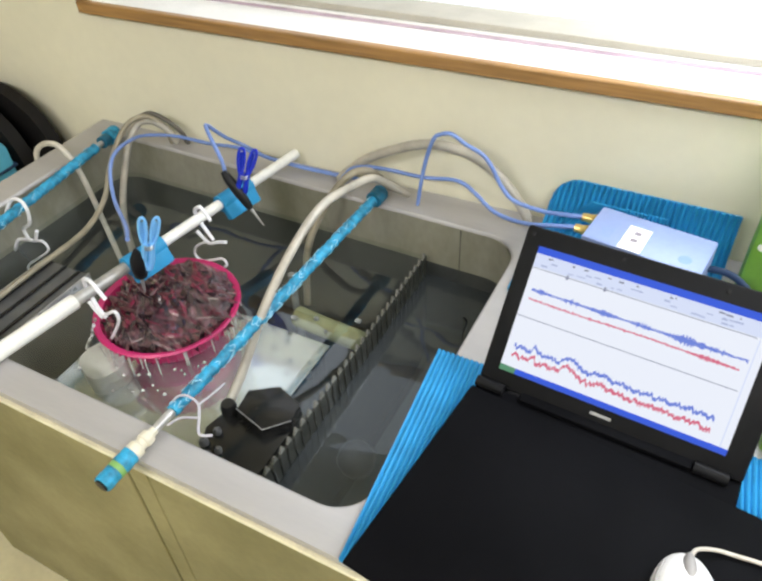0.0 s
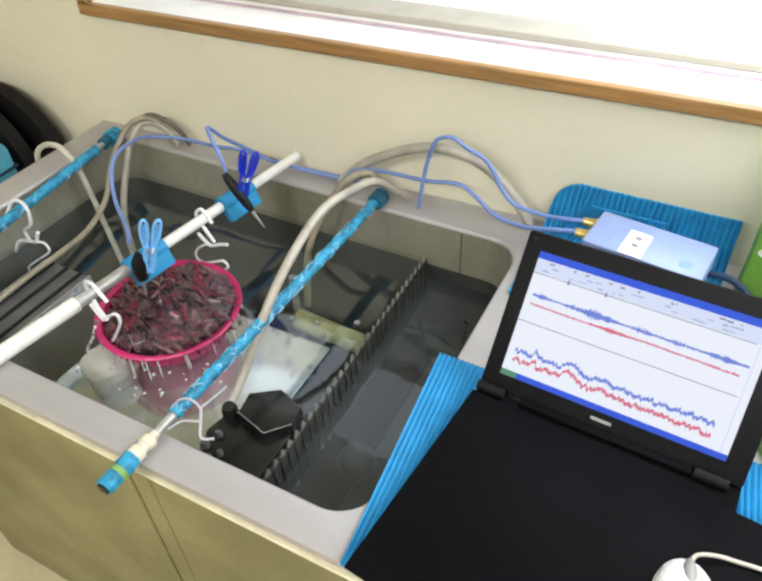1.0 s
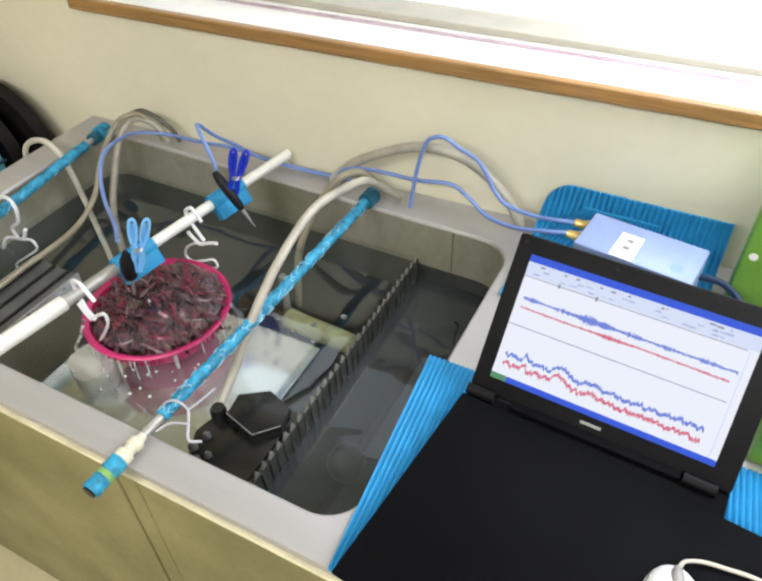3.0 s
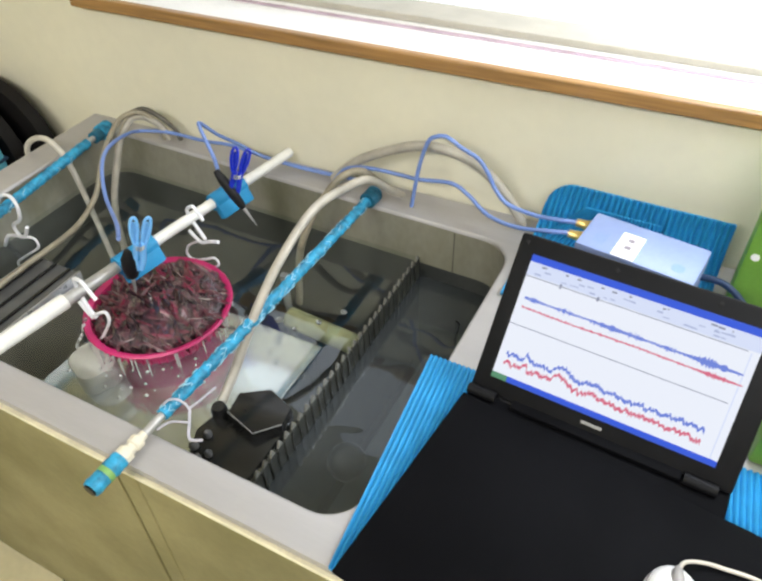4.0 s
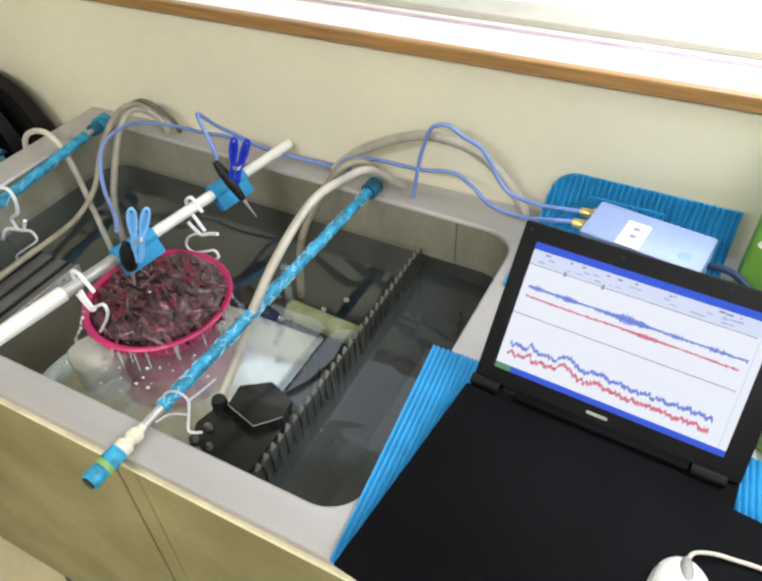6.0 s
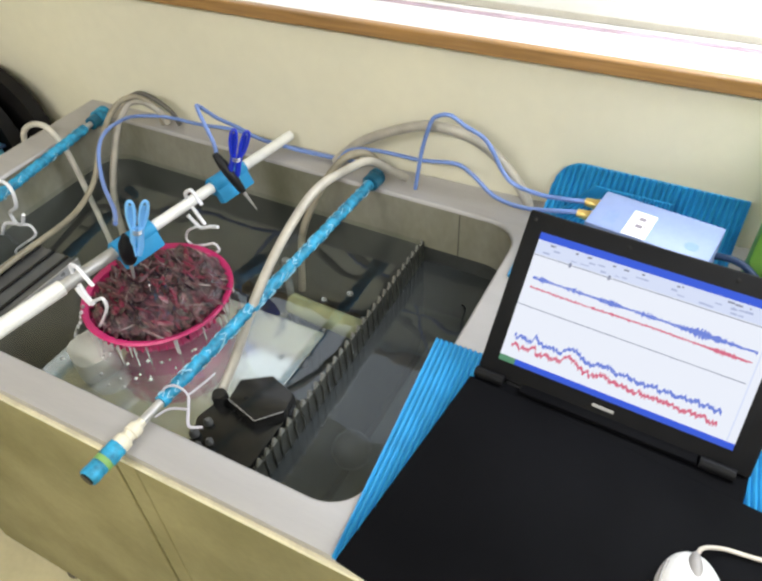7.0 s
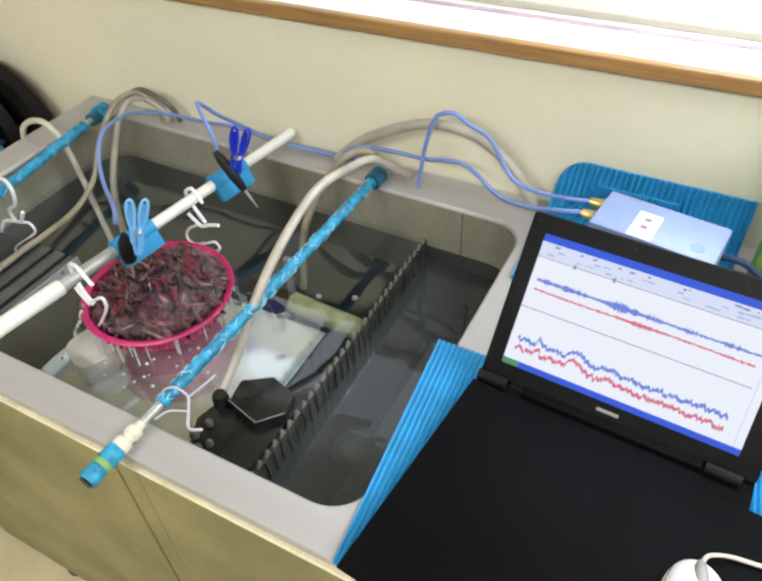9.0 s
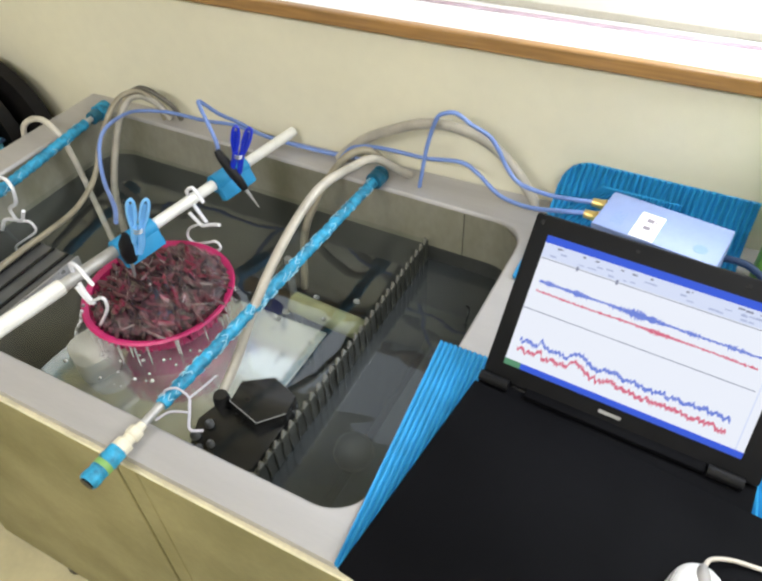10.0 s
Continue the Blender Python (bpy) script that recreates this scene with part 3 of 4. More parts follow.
def clip(m, material, label, size):
    """A sprung clothes peg: two bowed jaws with looped handles, and a spring."""
    m = m @ Matrix.Scale(size, 4)
    c = empty("clothes_peg", m, label, "clothes peg", "blue clothes pegs")
    for s in (-1, 1):
        bm = bmesh.new()
        pts = [(s * 0.0025, 0, -0.036), (s * 0.0050, 0, -0.022), (s * 0.0042, 0, -0.008), (s * 0.0045, 0, 0.006)]
        tube(pts, 0.0042, seg=8, bm=bm)
        # open loop handle
        loop = [(s * 0.004, 0, 0.002), (s * 0.0025, 0, 0.018), (s * 0.0045, 0, 0.036), (s * 0.0085, 0, 0.043), (s * 0.0120, 0, 0.038), (s * 0.0115, 0, 0.022), (s * 0.0075, 0, 0.006), (s * 0.004, 0, 0.002)]
        tube(loop, 0.0021, seg=7, n=5, bm=bm)
        box(s * 0.0065 - 0.0035, 0.0008, 0.006, s * 0.0065 + 0.0035, 0.0022, 0.036, 0.0005, 1, bm=bm)
        smooth(part("jaw", bm, material, c))
    bm = bmesh.new()
    tube([(0.006 * math.cos(a), 0.007 * math.sin(a), -0.004 + 0.0004 * i) for i, a in enumerate([0.7 * k for k in range(19)])], 0.0011, seg=5, bm=bm, curved=False)
    smooth(part("spring", bm, M_probe, c))
    return c


def foam_sleeve(y0, y1, label):
    m, ln_ = rod_dir(on_pipe(y0), on_pipe(y1))
    bm = bmesh.new()
    tube([(0, 0, 0), (0, ln_ * 0.5, 0), (0, ln_, 0)], 0.0165, seg=16, bm=bm)
    box(-0.003, 0.0, -0.034, 0.0145, ln_, 0.006, 0.003, bm=bm)
    ob = smooth(part("foam_sleeve", bm, M_mat), 40)
    ob.matrix_world = m @ Matrix.Rotation(radians(-28), 4, "Y")
    tagged(ob, label, "foam sleeve", "blue foam sleeves")
    return ob


foam_sleeve(0.560, 0.634, "piece of blue foam folded over the white pipe")
foam_sleeve(0.768, 0.842, "piece of blue foam folded over the white pipe")
clip(Matrix.Translation((-0.742, 0.575, 0.869)) @ Matrix.Rotation(radians(50), 4, "Z") @ Matrix.Rotation(radians(16), 4, "Y"), M_pin_l, "light blue plastic clothes peg gripping a black probe", 1.25)
clip(Matrix.Translation((-0.708, 0.790, 0.884)) @ Matrix.Rotation(radians(40), 4, "Z") @ Matrix.Rotation(radians(18), 4, "Y"), M_pin_d, "royal blue plastic clothes peg gripping a black probe", 1.25)


def probe(p, lean, tip, label, egg):
    o = empty("probe", Matrix.Translation(p) @ lean @ Matrix.Scale(1.08, 4), label, "probe", "probes")
    smooth(part("grip", lathe([(0.004, -0.030), (0.010, -0.024), (0.0125, -0.006), (0.0115, 0.010), (0.007, 0.020), (0.0035, 0.028)] if egg else [(0.004, -0.042), (0.0065, -0.036), (0.0085, -0.01), (0.0085, 0.012), (0.007, 0.024), (0.0045, 0.034)], 14), M_black, o, "black moulded grip"))
    smooth(part("needle", lathe([(0.0008, -0.042 - tip), (0.0022, -0.056), (0.0034, -0.029 if egg else -0.041)], 10), M_probe, o, "grey metal tip"))
    return o


probe(Vector((-0.760, 0.560, 0.838)), Matrix.Rotation(radians(8), 4, "Y"), 0.02, "black probe clamped by the light blue peg", True)
probe(Vector((-0.724, 0.780, 0.860)), Matrix.Rotation(radians(-36), 4, "Y"), 0.035, "black probe clamped by the dark blue peg", False)


def bowl():
    b = empty("colander", pose(-0.738, 0.572, 0.0), "shallow pink plastic colander with a flat rim", "colander")
    Z = 0.750
    prof = [(r_ * 0.955, z_) for r_, z_ in [(0.072, Z - 0.052), (0.095, Z - 0.048), (0.112, Z - 0.026), (0.118, Z - 0.004), (0.127, Z), (0.130, Z - 0.003), (0.1275, Z - 0.007), (0.121, Z - 0.008), (0.114, Z - 0.030), (0.096, Z - 0.052), (0.072, Z - 0.056)]]
    smooth(part("shell", lathe(prof, 64), M_pink, b), 50)
    bm = bmesh.new()
    for k in range(56):
        a = 2 * math.pi * k / 56
        box(-0.0013, 0.1080, Z - 0.030, 0.0013, 0.1140, Z - 0.009, 0.0006, 1, bm=bm, m=Matrix.Rotation(a, 4, "Z"))
    tagged(part("rib_ring", bm, M_pink, b), kind="stuff")
    return b


bowl()


def flake(rnd, pale):
    """One bent sliver: eight points, twelve faces, about the origin."""
    ln_ = rnd.uniform(0.018, 0.055) if not pale else rnd.uniform(0.018, 0.042)
    w = rnd.uniform(0.0035, 0.012) if not pale else 0.0011
    th = rnd.uniform(0.0015, 0.0035) if not pale else 0.0012
    v = [Vector((x * ln_, y * w, z * th * 2 + 0.12 * ln_ * x * x)) for x, y, z in ((-0.5, 0, 0), (-0.2, 0.5, 0), (0.25, 0.42, 0.2), (0.5, 0, 0), (0.2, -0.5, 0), (-0.25, -0.42, -0.1), (0, 0, 0.5), (0, 0, -0.5))]
    f = []
    for k in range(6):
        f += [(k, (k + 1) % 6, 6), ((k + 1) % 6, k, 7)]
    return v, f


def flake_pose(rnd, low):
    r = 0.106 * math.sqrt(rnd.random())
    a = rnd.uniform(0, 2 * math.pi)
    z = 0.746 + 0.011 * (1 - (r / 0.106) ** 2) + (rnd.uniform(-0.012, 0.000) if low else rnd.uniform(0.0, 0.007))
    turn = Euler((rnd.uniform(-0.5, 0.5), rnd.uniform(-0.45, 0.45), rnd.gauss(-0.45, 0.45))).to_matrix().to_4x4()
    return Matrix.Translation((0.003 + r * math.cos(a), 0.003 + r * math.sin(a), z)) @ turn


def catch():
    """Dark red wet fragments heaped in the colander."""
    rnd = random.Random(11)
    c = empty("seaweed_heap", pose(-0.738, 0.572, 0), "heap of wet dark red fragments filling the pink colander", "seaweed")
    smooth(part("wet_mass", lathe([(0.094, 0.718), (0.104, 0.738), (0.092, 0.746), (0.05, 0.752), (0.01, 0.754)], 32, m=Matrix.Translation((0.003, 0.003, 0))), M_catch, c))
    verts, faces = [], []
    for i in range(800):
        v, f = flake(rnd, False)
        m, o = flake_pose(rnd, True), len(verts)
        verts += [tuple(m @ p) for p in v]
        faces += [tuple(o + k for k in q_) for q_ in f]
    me = bpy.data.meshes.new("fragment_bed")
    me.from_pydata(verts, [], faces)
    me.materials.append(M_catch)
    bed = new("fragment_bed", me)
    bed.parent = c
    tagged(bed, kind="stuff")
    kinds = []
    for k in range(12):
        v, f = flake(rnd, k > 9)
        me = bpy.data.meshes.new("fragment")
        me.from_pydata([tuple(p) for p in v], [], f)
        me.materials.append((M_silver if k > 9 else (M_catch, M_catch_red, M_catch_dark)[k % 3]))
        kinds.append(me)
    for i in range(280):
        # pale slivers are stalks and, as colour, glints off the wet heap
        pale = rnd.random() < 0.18
        ob = new("pale_stalk_glint" if pale else "fragment", kinds[10 + i % 2] if pale else kinds[i % 10])
        ob.parent = c
        ob.matrix_local = flake_pose(rnd, False)
    return c


HEAP = catch()


def film():
    """Thin sheet of running water over the heap, lumpy, thinning to nothing on one side."""
    rnd = random.Random(3)
    bm = bmesh.new()
    rows = []
    for i in range(15):
        r = 0.108 * i / 14
        row = []
        for k in range(48):
            a = 2 * math.pi * k / 48
            z = 0.7560 + 0.0035 * (1 - (i / 14) ** 2) + rnd.uniform(-0.0005, 0.0005)
            z -= 0.012 * max(0.0, -math.cos(a - 0.2)) * (i / 14) + (0.003 if i == 14 else 0.0)
            row.append(bm.verts.new((0.003 + r * math.cos(a), 0.003 + r * math.sin(a), z)))
        rows.append(row)
    for a, b in zip(rows[1:], rows[2:]):
        for k in range(48):
            bm.faces.new((a[k], b[k], b[(k + 1) % 48], a[(k + 1) % 48]))
    for v in rows[0]:
        bm.verts.remove(v)
    bm.faces.new(rows[1])
    f = smooth(part("water_film", bm, M_film, HEAP, "thin glossy sheet of running water"), 80)
    f.visible_shadow = False


film()

# drips running from the colander into the water
rnd = random.Random(21)
drips = empty("water_drips", pose(-0.738, 0.572, 0), "pale trickles of water running off the colander rim", "water drips")
for k in range(34):
    if rnd.random() < 0.25:
        continue
    a = radians(-150 + 200 * k / 33 + rnd.uniform(-3, 3))
    r0 = 0.118 + rnd.uniform(-0.006, 0.006)
    bot = 0.722 - rnd.uniform(0, 0.022)
    p = (r0 * math.cos(a), r0 * math.sin(a))
    smooth(part("drip", tube([(p[0], p[1], 0.742), (p[0] * 1.01, p[1] * 1.01, 0.725), (p[0] * 1.015, p[1] * 1.015, bot)], lambda s, w_=rnd.uniform(0.0010, 0.0024): w_ * (1 - 0.5 * s), seg=6, n=3), M_drip, drips))

# submerged plate, filter boxes, pump
pl = smooth(part("submerged_plate", box(-0.872, 0.352, 0.655, -0.487, 0.676, 0.660, 0.002), M_plate), 30)
tagged(pl, "shiny metal plate lying under the water", "plate")
for lx, ly in ((-0.86, 0.37), (-0.50, 0.37), (-0.86, 0.66), (-0.50, 0.66)):
    part("plate_leg", box(lx - 0.006, ly - 0.006, 0.441, lx + 0.006, ly + 0.006, 0.6545), M_part, pl)

tub = smooth(part("white_block", prism(rounded(-0.040, -0.033, 0.040, 0.033, 0.022, 6), 0.6605, 0.701, bev=0.006), M_pvc), 30)
tub.matrix_world = pose(-0.792, 0.452, 0, 0, 0, -24)
tagged(tub, "white rounded block lying on the submerged plate", "block")

pump = empty("water_pump", pose(0, 0, 0), "black submersible pump with a faceted top", "pump")
TOP = [(-0.503, 0.446), (-0.446, 0.431), (-0.4175, 0.463), (-0.423, 0.496), (-0.469, 0.512), (-0.509, 0.484)]
smooth(part("body", prism(TOP, 0.45, 0.736, bev=0.003), M_pump, pump), 25)
low_side = [(-0.538, 0.412), (-0.520, 0.372), (-0.434, 0.360), (-0.4190, 0.380), (-0.4185, 0.4620), (-0.446, 0.4290), (-0.504, 0.4440), (-0.528, 0.452)]
smooth(part("foot_block", prism(low_side, 0.45, 0.7165, bev=0.004), M_pump, pump, "black lower housing awash in the water"), 25)
smooth(part("edge_line", tube([(-0.5025, 0.4465, 0.7366), (-0.4462, 0.4318, 0.7366), (-0.4180, 0.4630, 0.7366)], 0.0007, seg=6, curved=False), M_probe, pump, "thin pale line along the top front edge"))
smooth(part("outlet", lathe([(0.011, 0.66), (0.0125, 0.70), (0.0125, 0.728), (0.010, 0.735)], 14, m=Matrix.Translation((-0.522, 0.450, 0))), M_pump, pump, "black hose socket"))
for vx, vy, vs in ((-0.514, 0.410, 0.65), (-0.520, 0.386, 0.75), (-0.492, 0.384, 0.55), (-0.502, 0.372, 0.5)):
    smooth(part("valve", lathe([(0.008 * vs, 0.700), (0.010 * vs, 0.7185), (0.010 * vs, 0.722), (0.005 * vs, 0.727)], 12, m=Matrix.Translation((vx, vy, 0))), M_float, pump, "metal valve"))

fl = empty("filter_box", pose(0, 0, 0), "black ribbed plastic box standing in the water", "filter box")
smooth(part("body", box(-1.062, 0.352, 0.441, -0.954, 0.592, 0.722, 0.006), M_float, fl), 30)
for x in (-1.046, -1.010, -0.975):
    part("rib", box(x, 0.356, 0.7225, x + 0.006, 0.588, 0.727, 0.0015), M_pump, fl)
for x in (-1.0655, -0.9535):
    part("edge_strip", box(x, 0.352, 0.700, x + 0.0035, 0.592, 0.725, 0.001), M_probe, fl, "grey edge strip")

ball = smooth(part("float_ball", lathe([(0.003, -0.032), (0.018, -0.027), (0.028, -0.014), (0.032, 0.0), (0.028, 0.014), (0.018, 0.027), (0.003, 0.032)], 20), M_float), 60)
ball.matrix_world = pose(-0.352, 0.522, 0.606)
tagged(ball, "grey float ball under the water", "float")


slab = part("submerged_slab", box(-0.345, 0.42, 0.441, -0.242, 0.80, 0.585, 0.004), M_slab)
tagged(slab, "pale grey block on the floor of the overflow compartment", "block")
green_tube = smooth(part("submerged_tube", tube([(-0.575, 0.712, 0.664), (-0.520, 0.706, 0.666), (-0.420, 0.700, 0.668)], 0.019, seg=14), M_tube_green), 60)
tagged(green_tube, "short yellow-green tube under the water beside the toothed sheet", "pipe")
stake = smooth(part("stand_pipe", tube([(-0.600, 0.745, 0.445), (-0.600, 0.742, 0.60), (-0.598, 0.740, 0.735)], 0.007, seg=10), M_slab), 60)
tagged(stake, "thin grey stand pipe rising from the tank floor", "pipe")


# dark strand put in as the mirror image of a cable
wire = smooth(part("cable_reflection", tube([(-0.285, 0.800, 0.60), (-0.284, 0.792, 0.668), (-0.280, 0.790, 0.690), (-0.276, 0.782, 0.715), (-0.281, 0.780, 0.722)], 0.0016, seg=6), M_black), 60)
tagged(wire, "short black strand drawn as a cable's reflection in the overflow water", "wire")


# ---- hoses and cables ----
def hose(name, pts, r, material, label, category="hose", seg=12):
    ob = smooth(part(name, tube(pts, r, seg=seg, n=10), material), 60)
    return tagged(ob, label, category)


hose("hose", [(-0.527, 0.444, 0.715), (-0.525, 0.500, 0.757), (-0.522, 0.566, 0.824), (-0.520, 0.650, 0.876), (-0.518, 0.742, 0.903), (-0.512, 0.826, 0.892), (-0.500, 0.885, 0.878), (-0.482, 0.935, 0.832), (-0.470, 0.960, 0.8075)], 0.0073, M_hose, "grey hose rising from the pump over the back rim")
hose("hose", [(-0.648, 0.838, 0.560), (-0.634, 0.846, 0.700), (-0.604, 0.872, 0.790), (-0.570, 0.905, 0.848), (-0.540, 0.930, 0.858), (-0.520, 0.955, 0.8275), (-0.512, 0.9680, 0.8075)], 0.0072, M_tube, "darker wet grey hose bent over the back rim")
hose("hose", [(-0.612, 0.952, 0.8085), (-0.592, 0.953, 0.830), (-0.548, 0.955, 0.868), (-0.476, 0.957, 0.907), (-0.418, 0.959, 0.925), (-0.358, 0.961, 0.921), (-0.313, 0.963, 0.900), (-0.275, 0.964, 0.865), (-0.247, 0.966, 0.826), (-0.240, 0.967, 0.8085)], 0.0090, M_hose, "thick grey hose arching along the wall")
hose("hose", [(-1.080, 0.790, 0.560), (-1.080, 0.803, 0.685), (-1.080, 0.842, 0.772), (-1.080, 0.876, 0.823), (-1.076, 0.906, 0.847), (-1.054, 0.916, 0.856), (-1.030, 0.921, 0.852), (-1.012, 0.928, 0.834), (-1.002, 0.934, 0.8080)], 0.0072, M_hose, "grey hose bent over the back corner of the rim")
hose("hose", [(-1.074, 0.910, 0.862), (-1.045, 0.922, 0.872), (-1.012, 0.928, 0.860), (-0.988, 0.937, 0.834), (-0.980, 0.942, 0.8060)], 0.0050, M_hose_dark, "thin dark hose beside the grey hose")
hose("hose", [(-1.262, 0.772, 0.745), (-1.252, 0.774, 0.806), (-1.222, 0.778, 0.834), (-1.184, 0.780, 0.841), (-1.160, 0.780, 0.826), (-1.145, 0.780, 0.803), (-1.134, 0.780, 0.751), (-1.128, 0.780, 0.700), (-1.100, 0.766, 0.640), (-1.060, 0.745, 0.560)], 0.0058, M_hose_pale, "beige tube hooked over the rim")
hose("tube", [(-1.014, 0.930, 0.806), (-1.018, 0.926, 0.840), (-1.040, 0.918, 0.864), (-1.064, 0.908, 0.866), (-1.080, 0.887, 0.858), (-1.082, 0.855, 0.840), (-1.083, 0.814, 0.799), (-1.082, 0.775, 0.745), (-1.072, 0.725, 0.724), (-1.060, 0.675, 0.722), (-1.050, 0.605, 0.728), (-1.044, 0.540, 0.7330), (-1.040, 0.450, 0.7330)], 0.0055, M_tube, "thin beige tube running down to the filter box")
hose("cable", [(-0.600, 0.965, 0.806), (-0.700, 0.952, 0.812), (-0.762, 0.938, 0.825), (-0.836, 0.935, 0.833), (-0.909, 0.932, 0.827), (-0.996, 0.926, 0.828), (-1.053, 0.903, 0.829), (-1.043, 0.860, 0.846), (-1.019, 0.800, 0.862), (-1.002, 0.760, 0.861), (-0.971, 0.720, 0.850), (-0.927, 0.680, 0.836), (-0.840, 0.620, 0.850), (-0.782, 0.572, 0.872)], 0.0036, M_cable, "periwinkle blue cable leading to a probe", "cable")
hose("cable", [(-0.570, 0.970, 0.806), (-0.680, 0.958, 0.810), (-0.762, 0.938, 0.824), (-0.800, 0.912, 0.858), (-0.816, 0.880, 0.890), (-0.822, 0.846, 0.930), (-0.812, 0.833, 0.930), (-0.792, 0.820, 0.915), (-0.762, 0.800, 0.898), (-0.744, 0.784, 0.888)], 0.0036, M_cable, "periwinkle blue cable bent in a sharp loop", "cable")
hose("cable", [(-0.610, 0.945, 0.806), (-0.594, 0.944, 0.828), (-0.576, 0.944, 0.846), (-0.540, 0.945, 0.857), (-0.491, 0.947, 0.860), (-0.433, 0.949, 0.860), (-0.369, 0.946, 0.872), (-0.334, 0.940, 0.862), (-0.290, 0.926, 0.842), (-0.235, 0.905, 0.850), (-0.180, 0.888, 0.872), (-0.144, 0.884, 0.8835)], 0.0036, M_cable, "periwinkle blue cable running to the blue box", "cable")
hose("cable", [(-0.441, 0.940, 0.8040), (-0.437, 0.939, 0.830), (-0.427, 0.939, 0.892), (-0.412, 0.939, 0.944), (-0.399, 0.940, 0.958), (-0.378, 0.940, 0.963), (-0.352, 0.941, 0.949), (-0.322, 0.942, 0.936), (-0.304, 0.943, 0.914), (-0.287, 0.942, 0.886), (-0.262, 0.938, 0.866), (-0.212, 0.928, 0.866), (-0.170, 0.916, 0.878), (-0.140, 0.912, 0.8855)], 0.0036, M_cable, "periwinkle blue cable running to the blue box", "cable")


# ---- the side with the computer ----
def ribbed_sheet(name, path, x0, x1, pitch, label, thick=0.004, skew=0.0, bend=0.0, corner=0.0, depth=0.0022):
    """A corrugated sheet: its profile follows path in y and z, ribs run along the path."""
    pts = spline([(0, y, z) for y, z in path], 8)
    nx = int((x1 - x0) / pitch) * 4
    bm = bmesh.new()
    grid = []
    for sgn in (1, -1):
        rows = []
        for i, p in enumerate(pts):
            t_ = pts[min(i + 1, len(pts) - 1)] - pts[max(i - 1, 0)]
            nrm = Vector((0, -t_.z, t_.y)).normalized()
            row = []
            for j in range(nx + 1):
                x = x0 + (x1 - x0) * j / nx
                h = depth * (1, 0.35, -1, 0.35)[j % 4] if sgn > 0 else -thick
                q_ = p + nrm * (h + thick * 0.5)
                dz = 0.0
                if corner and x < x0 + corner:
                    dz = min(0.0, pts[-1].z - corner + math.sqrt(max(0.0, corner ** 2 - (x0 + corner - x) ** 2)) - q_.z)
                row.append(bm.verts.new((x + skew * (q_.y - path[0][0]) + bend * max(0.0, q_.z - 0.812) * (x1 - x) / (x1 - x0), q_.y, q_.z + dz)))
            rows.append(row)
        grid.append(rows)
    for sgn, rows in zip((1, -1), grid):
        for a, b in zip(rows, rows[1:]):
            for j in range(nx):
                f = (a[j], a[j + 1], b[j + 1], b[j])
                bm.faces.new(f if sgn > 0 else f[::-1])
    top, bot = grid
    for j in range(nx):
        bm.faces.new((bot[0][j], bot[0][j + 1], top[0][j + 1], top[0][j]))
        bm.faces.new((top[-1][j], top[-1][j + 1], bot[-1][j + 1], bot[-1][j]))
    for i in range(len(pts) - 1):
        bm.faces.new((bot[i + 1][0], bot[i][0], top[i][0], top[i + 1][0]))
        bm.faces.new((bot[i][-1], bot[i + 1][-1], top[i + 1][-1], top[i][-1]))
    ob = part(name, bm, M_mat)
    tagged(ob, label, "mat", "blue ribbed mats")
    return ob


ribbed_sheet("ribbed_mat", [(0.286, 0.8035), (0.40, 0.8035), (0.50, 0.8035), (0.624, 0.8040)], -0.229, 0.40, 0.0072, "bright blue ribbed foam mat under the laptop", skew=-0.085)
ribbed_sheet("ribbed_mat", [(0.790, 0.8045), (0.84, 0.8045), (0.930, 0.8050), (0.965, 0.818), (0.980, 0.860), (0.985, 0.903)], -0.214, 0.080, 0.0092, "bright blue ribbed foam mat curling up against the wall", bend=0.10, corner=0.045, depth=0.0028)
ribbed_sheet("ribbed_mat", [(0.915, 0.8135), (0.938, 0.832), (0.952, 0.860), (0.958, 0.886)], -0.205, -0.020, 0.0085, "folded flap of blue ribbed foam mat behind the box", bend=0.9, depth=0.0030)

# amplifier box
amp = empty("amplifier_box", pose(-0.035, 0.873, 0.8115, 0, 0, -7.5), "pale blue metal amplifier box with a white label", "box")
smooth(part("body", box(-0.0865, -0.0445, 0, 0.0865, 0.0445, 0.092, 0.003), M_amp, amp), 30)
part("sticker", box(-0.0335, -0.043, 0.0922, -0.0005, 0.017, 0.0927), M_label, amp, "white paper label with unreadable marks")
for yy in (-0.022, -0.004):
    part("sticker_mark", box(-0.022, yy, 0.0929, -0.012, yy + 0.009, 0.0932), M_ink, amp)
    part("sticker_mark", box(-0.010, yy + 0.002, 0.0929, -0.008, yy + 0.008, 0.0932), M_ink, amp)
smooth(part("faint_print", lathe([(0.0095, 0.0922), (0.0095, 0.0925), (0.008, 0.0926)], 20, m=Matrix.Translation((0.058, -0.022, 0))), M_cable, amp))
for k in range(6):
    part("faint_print", box(-0.066 + 0.003 * k, -0.030, 0.0922, -0.0652 + 0.003 * k, -0.006 + 0.004 * (k % 3), 0.0924), M_cable, amp)
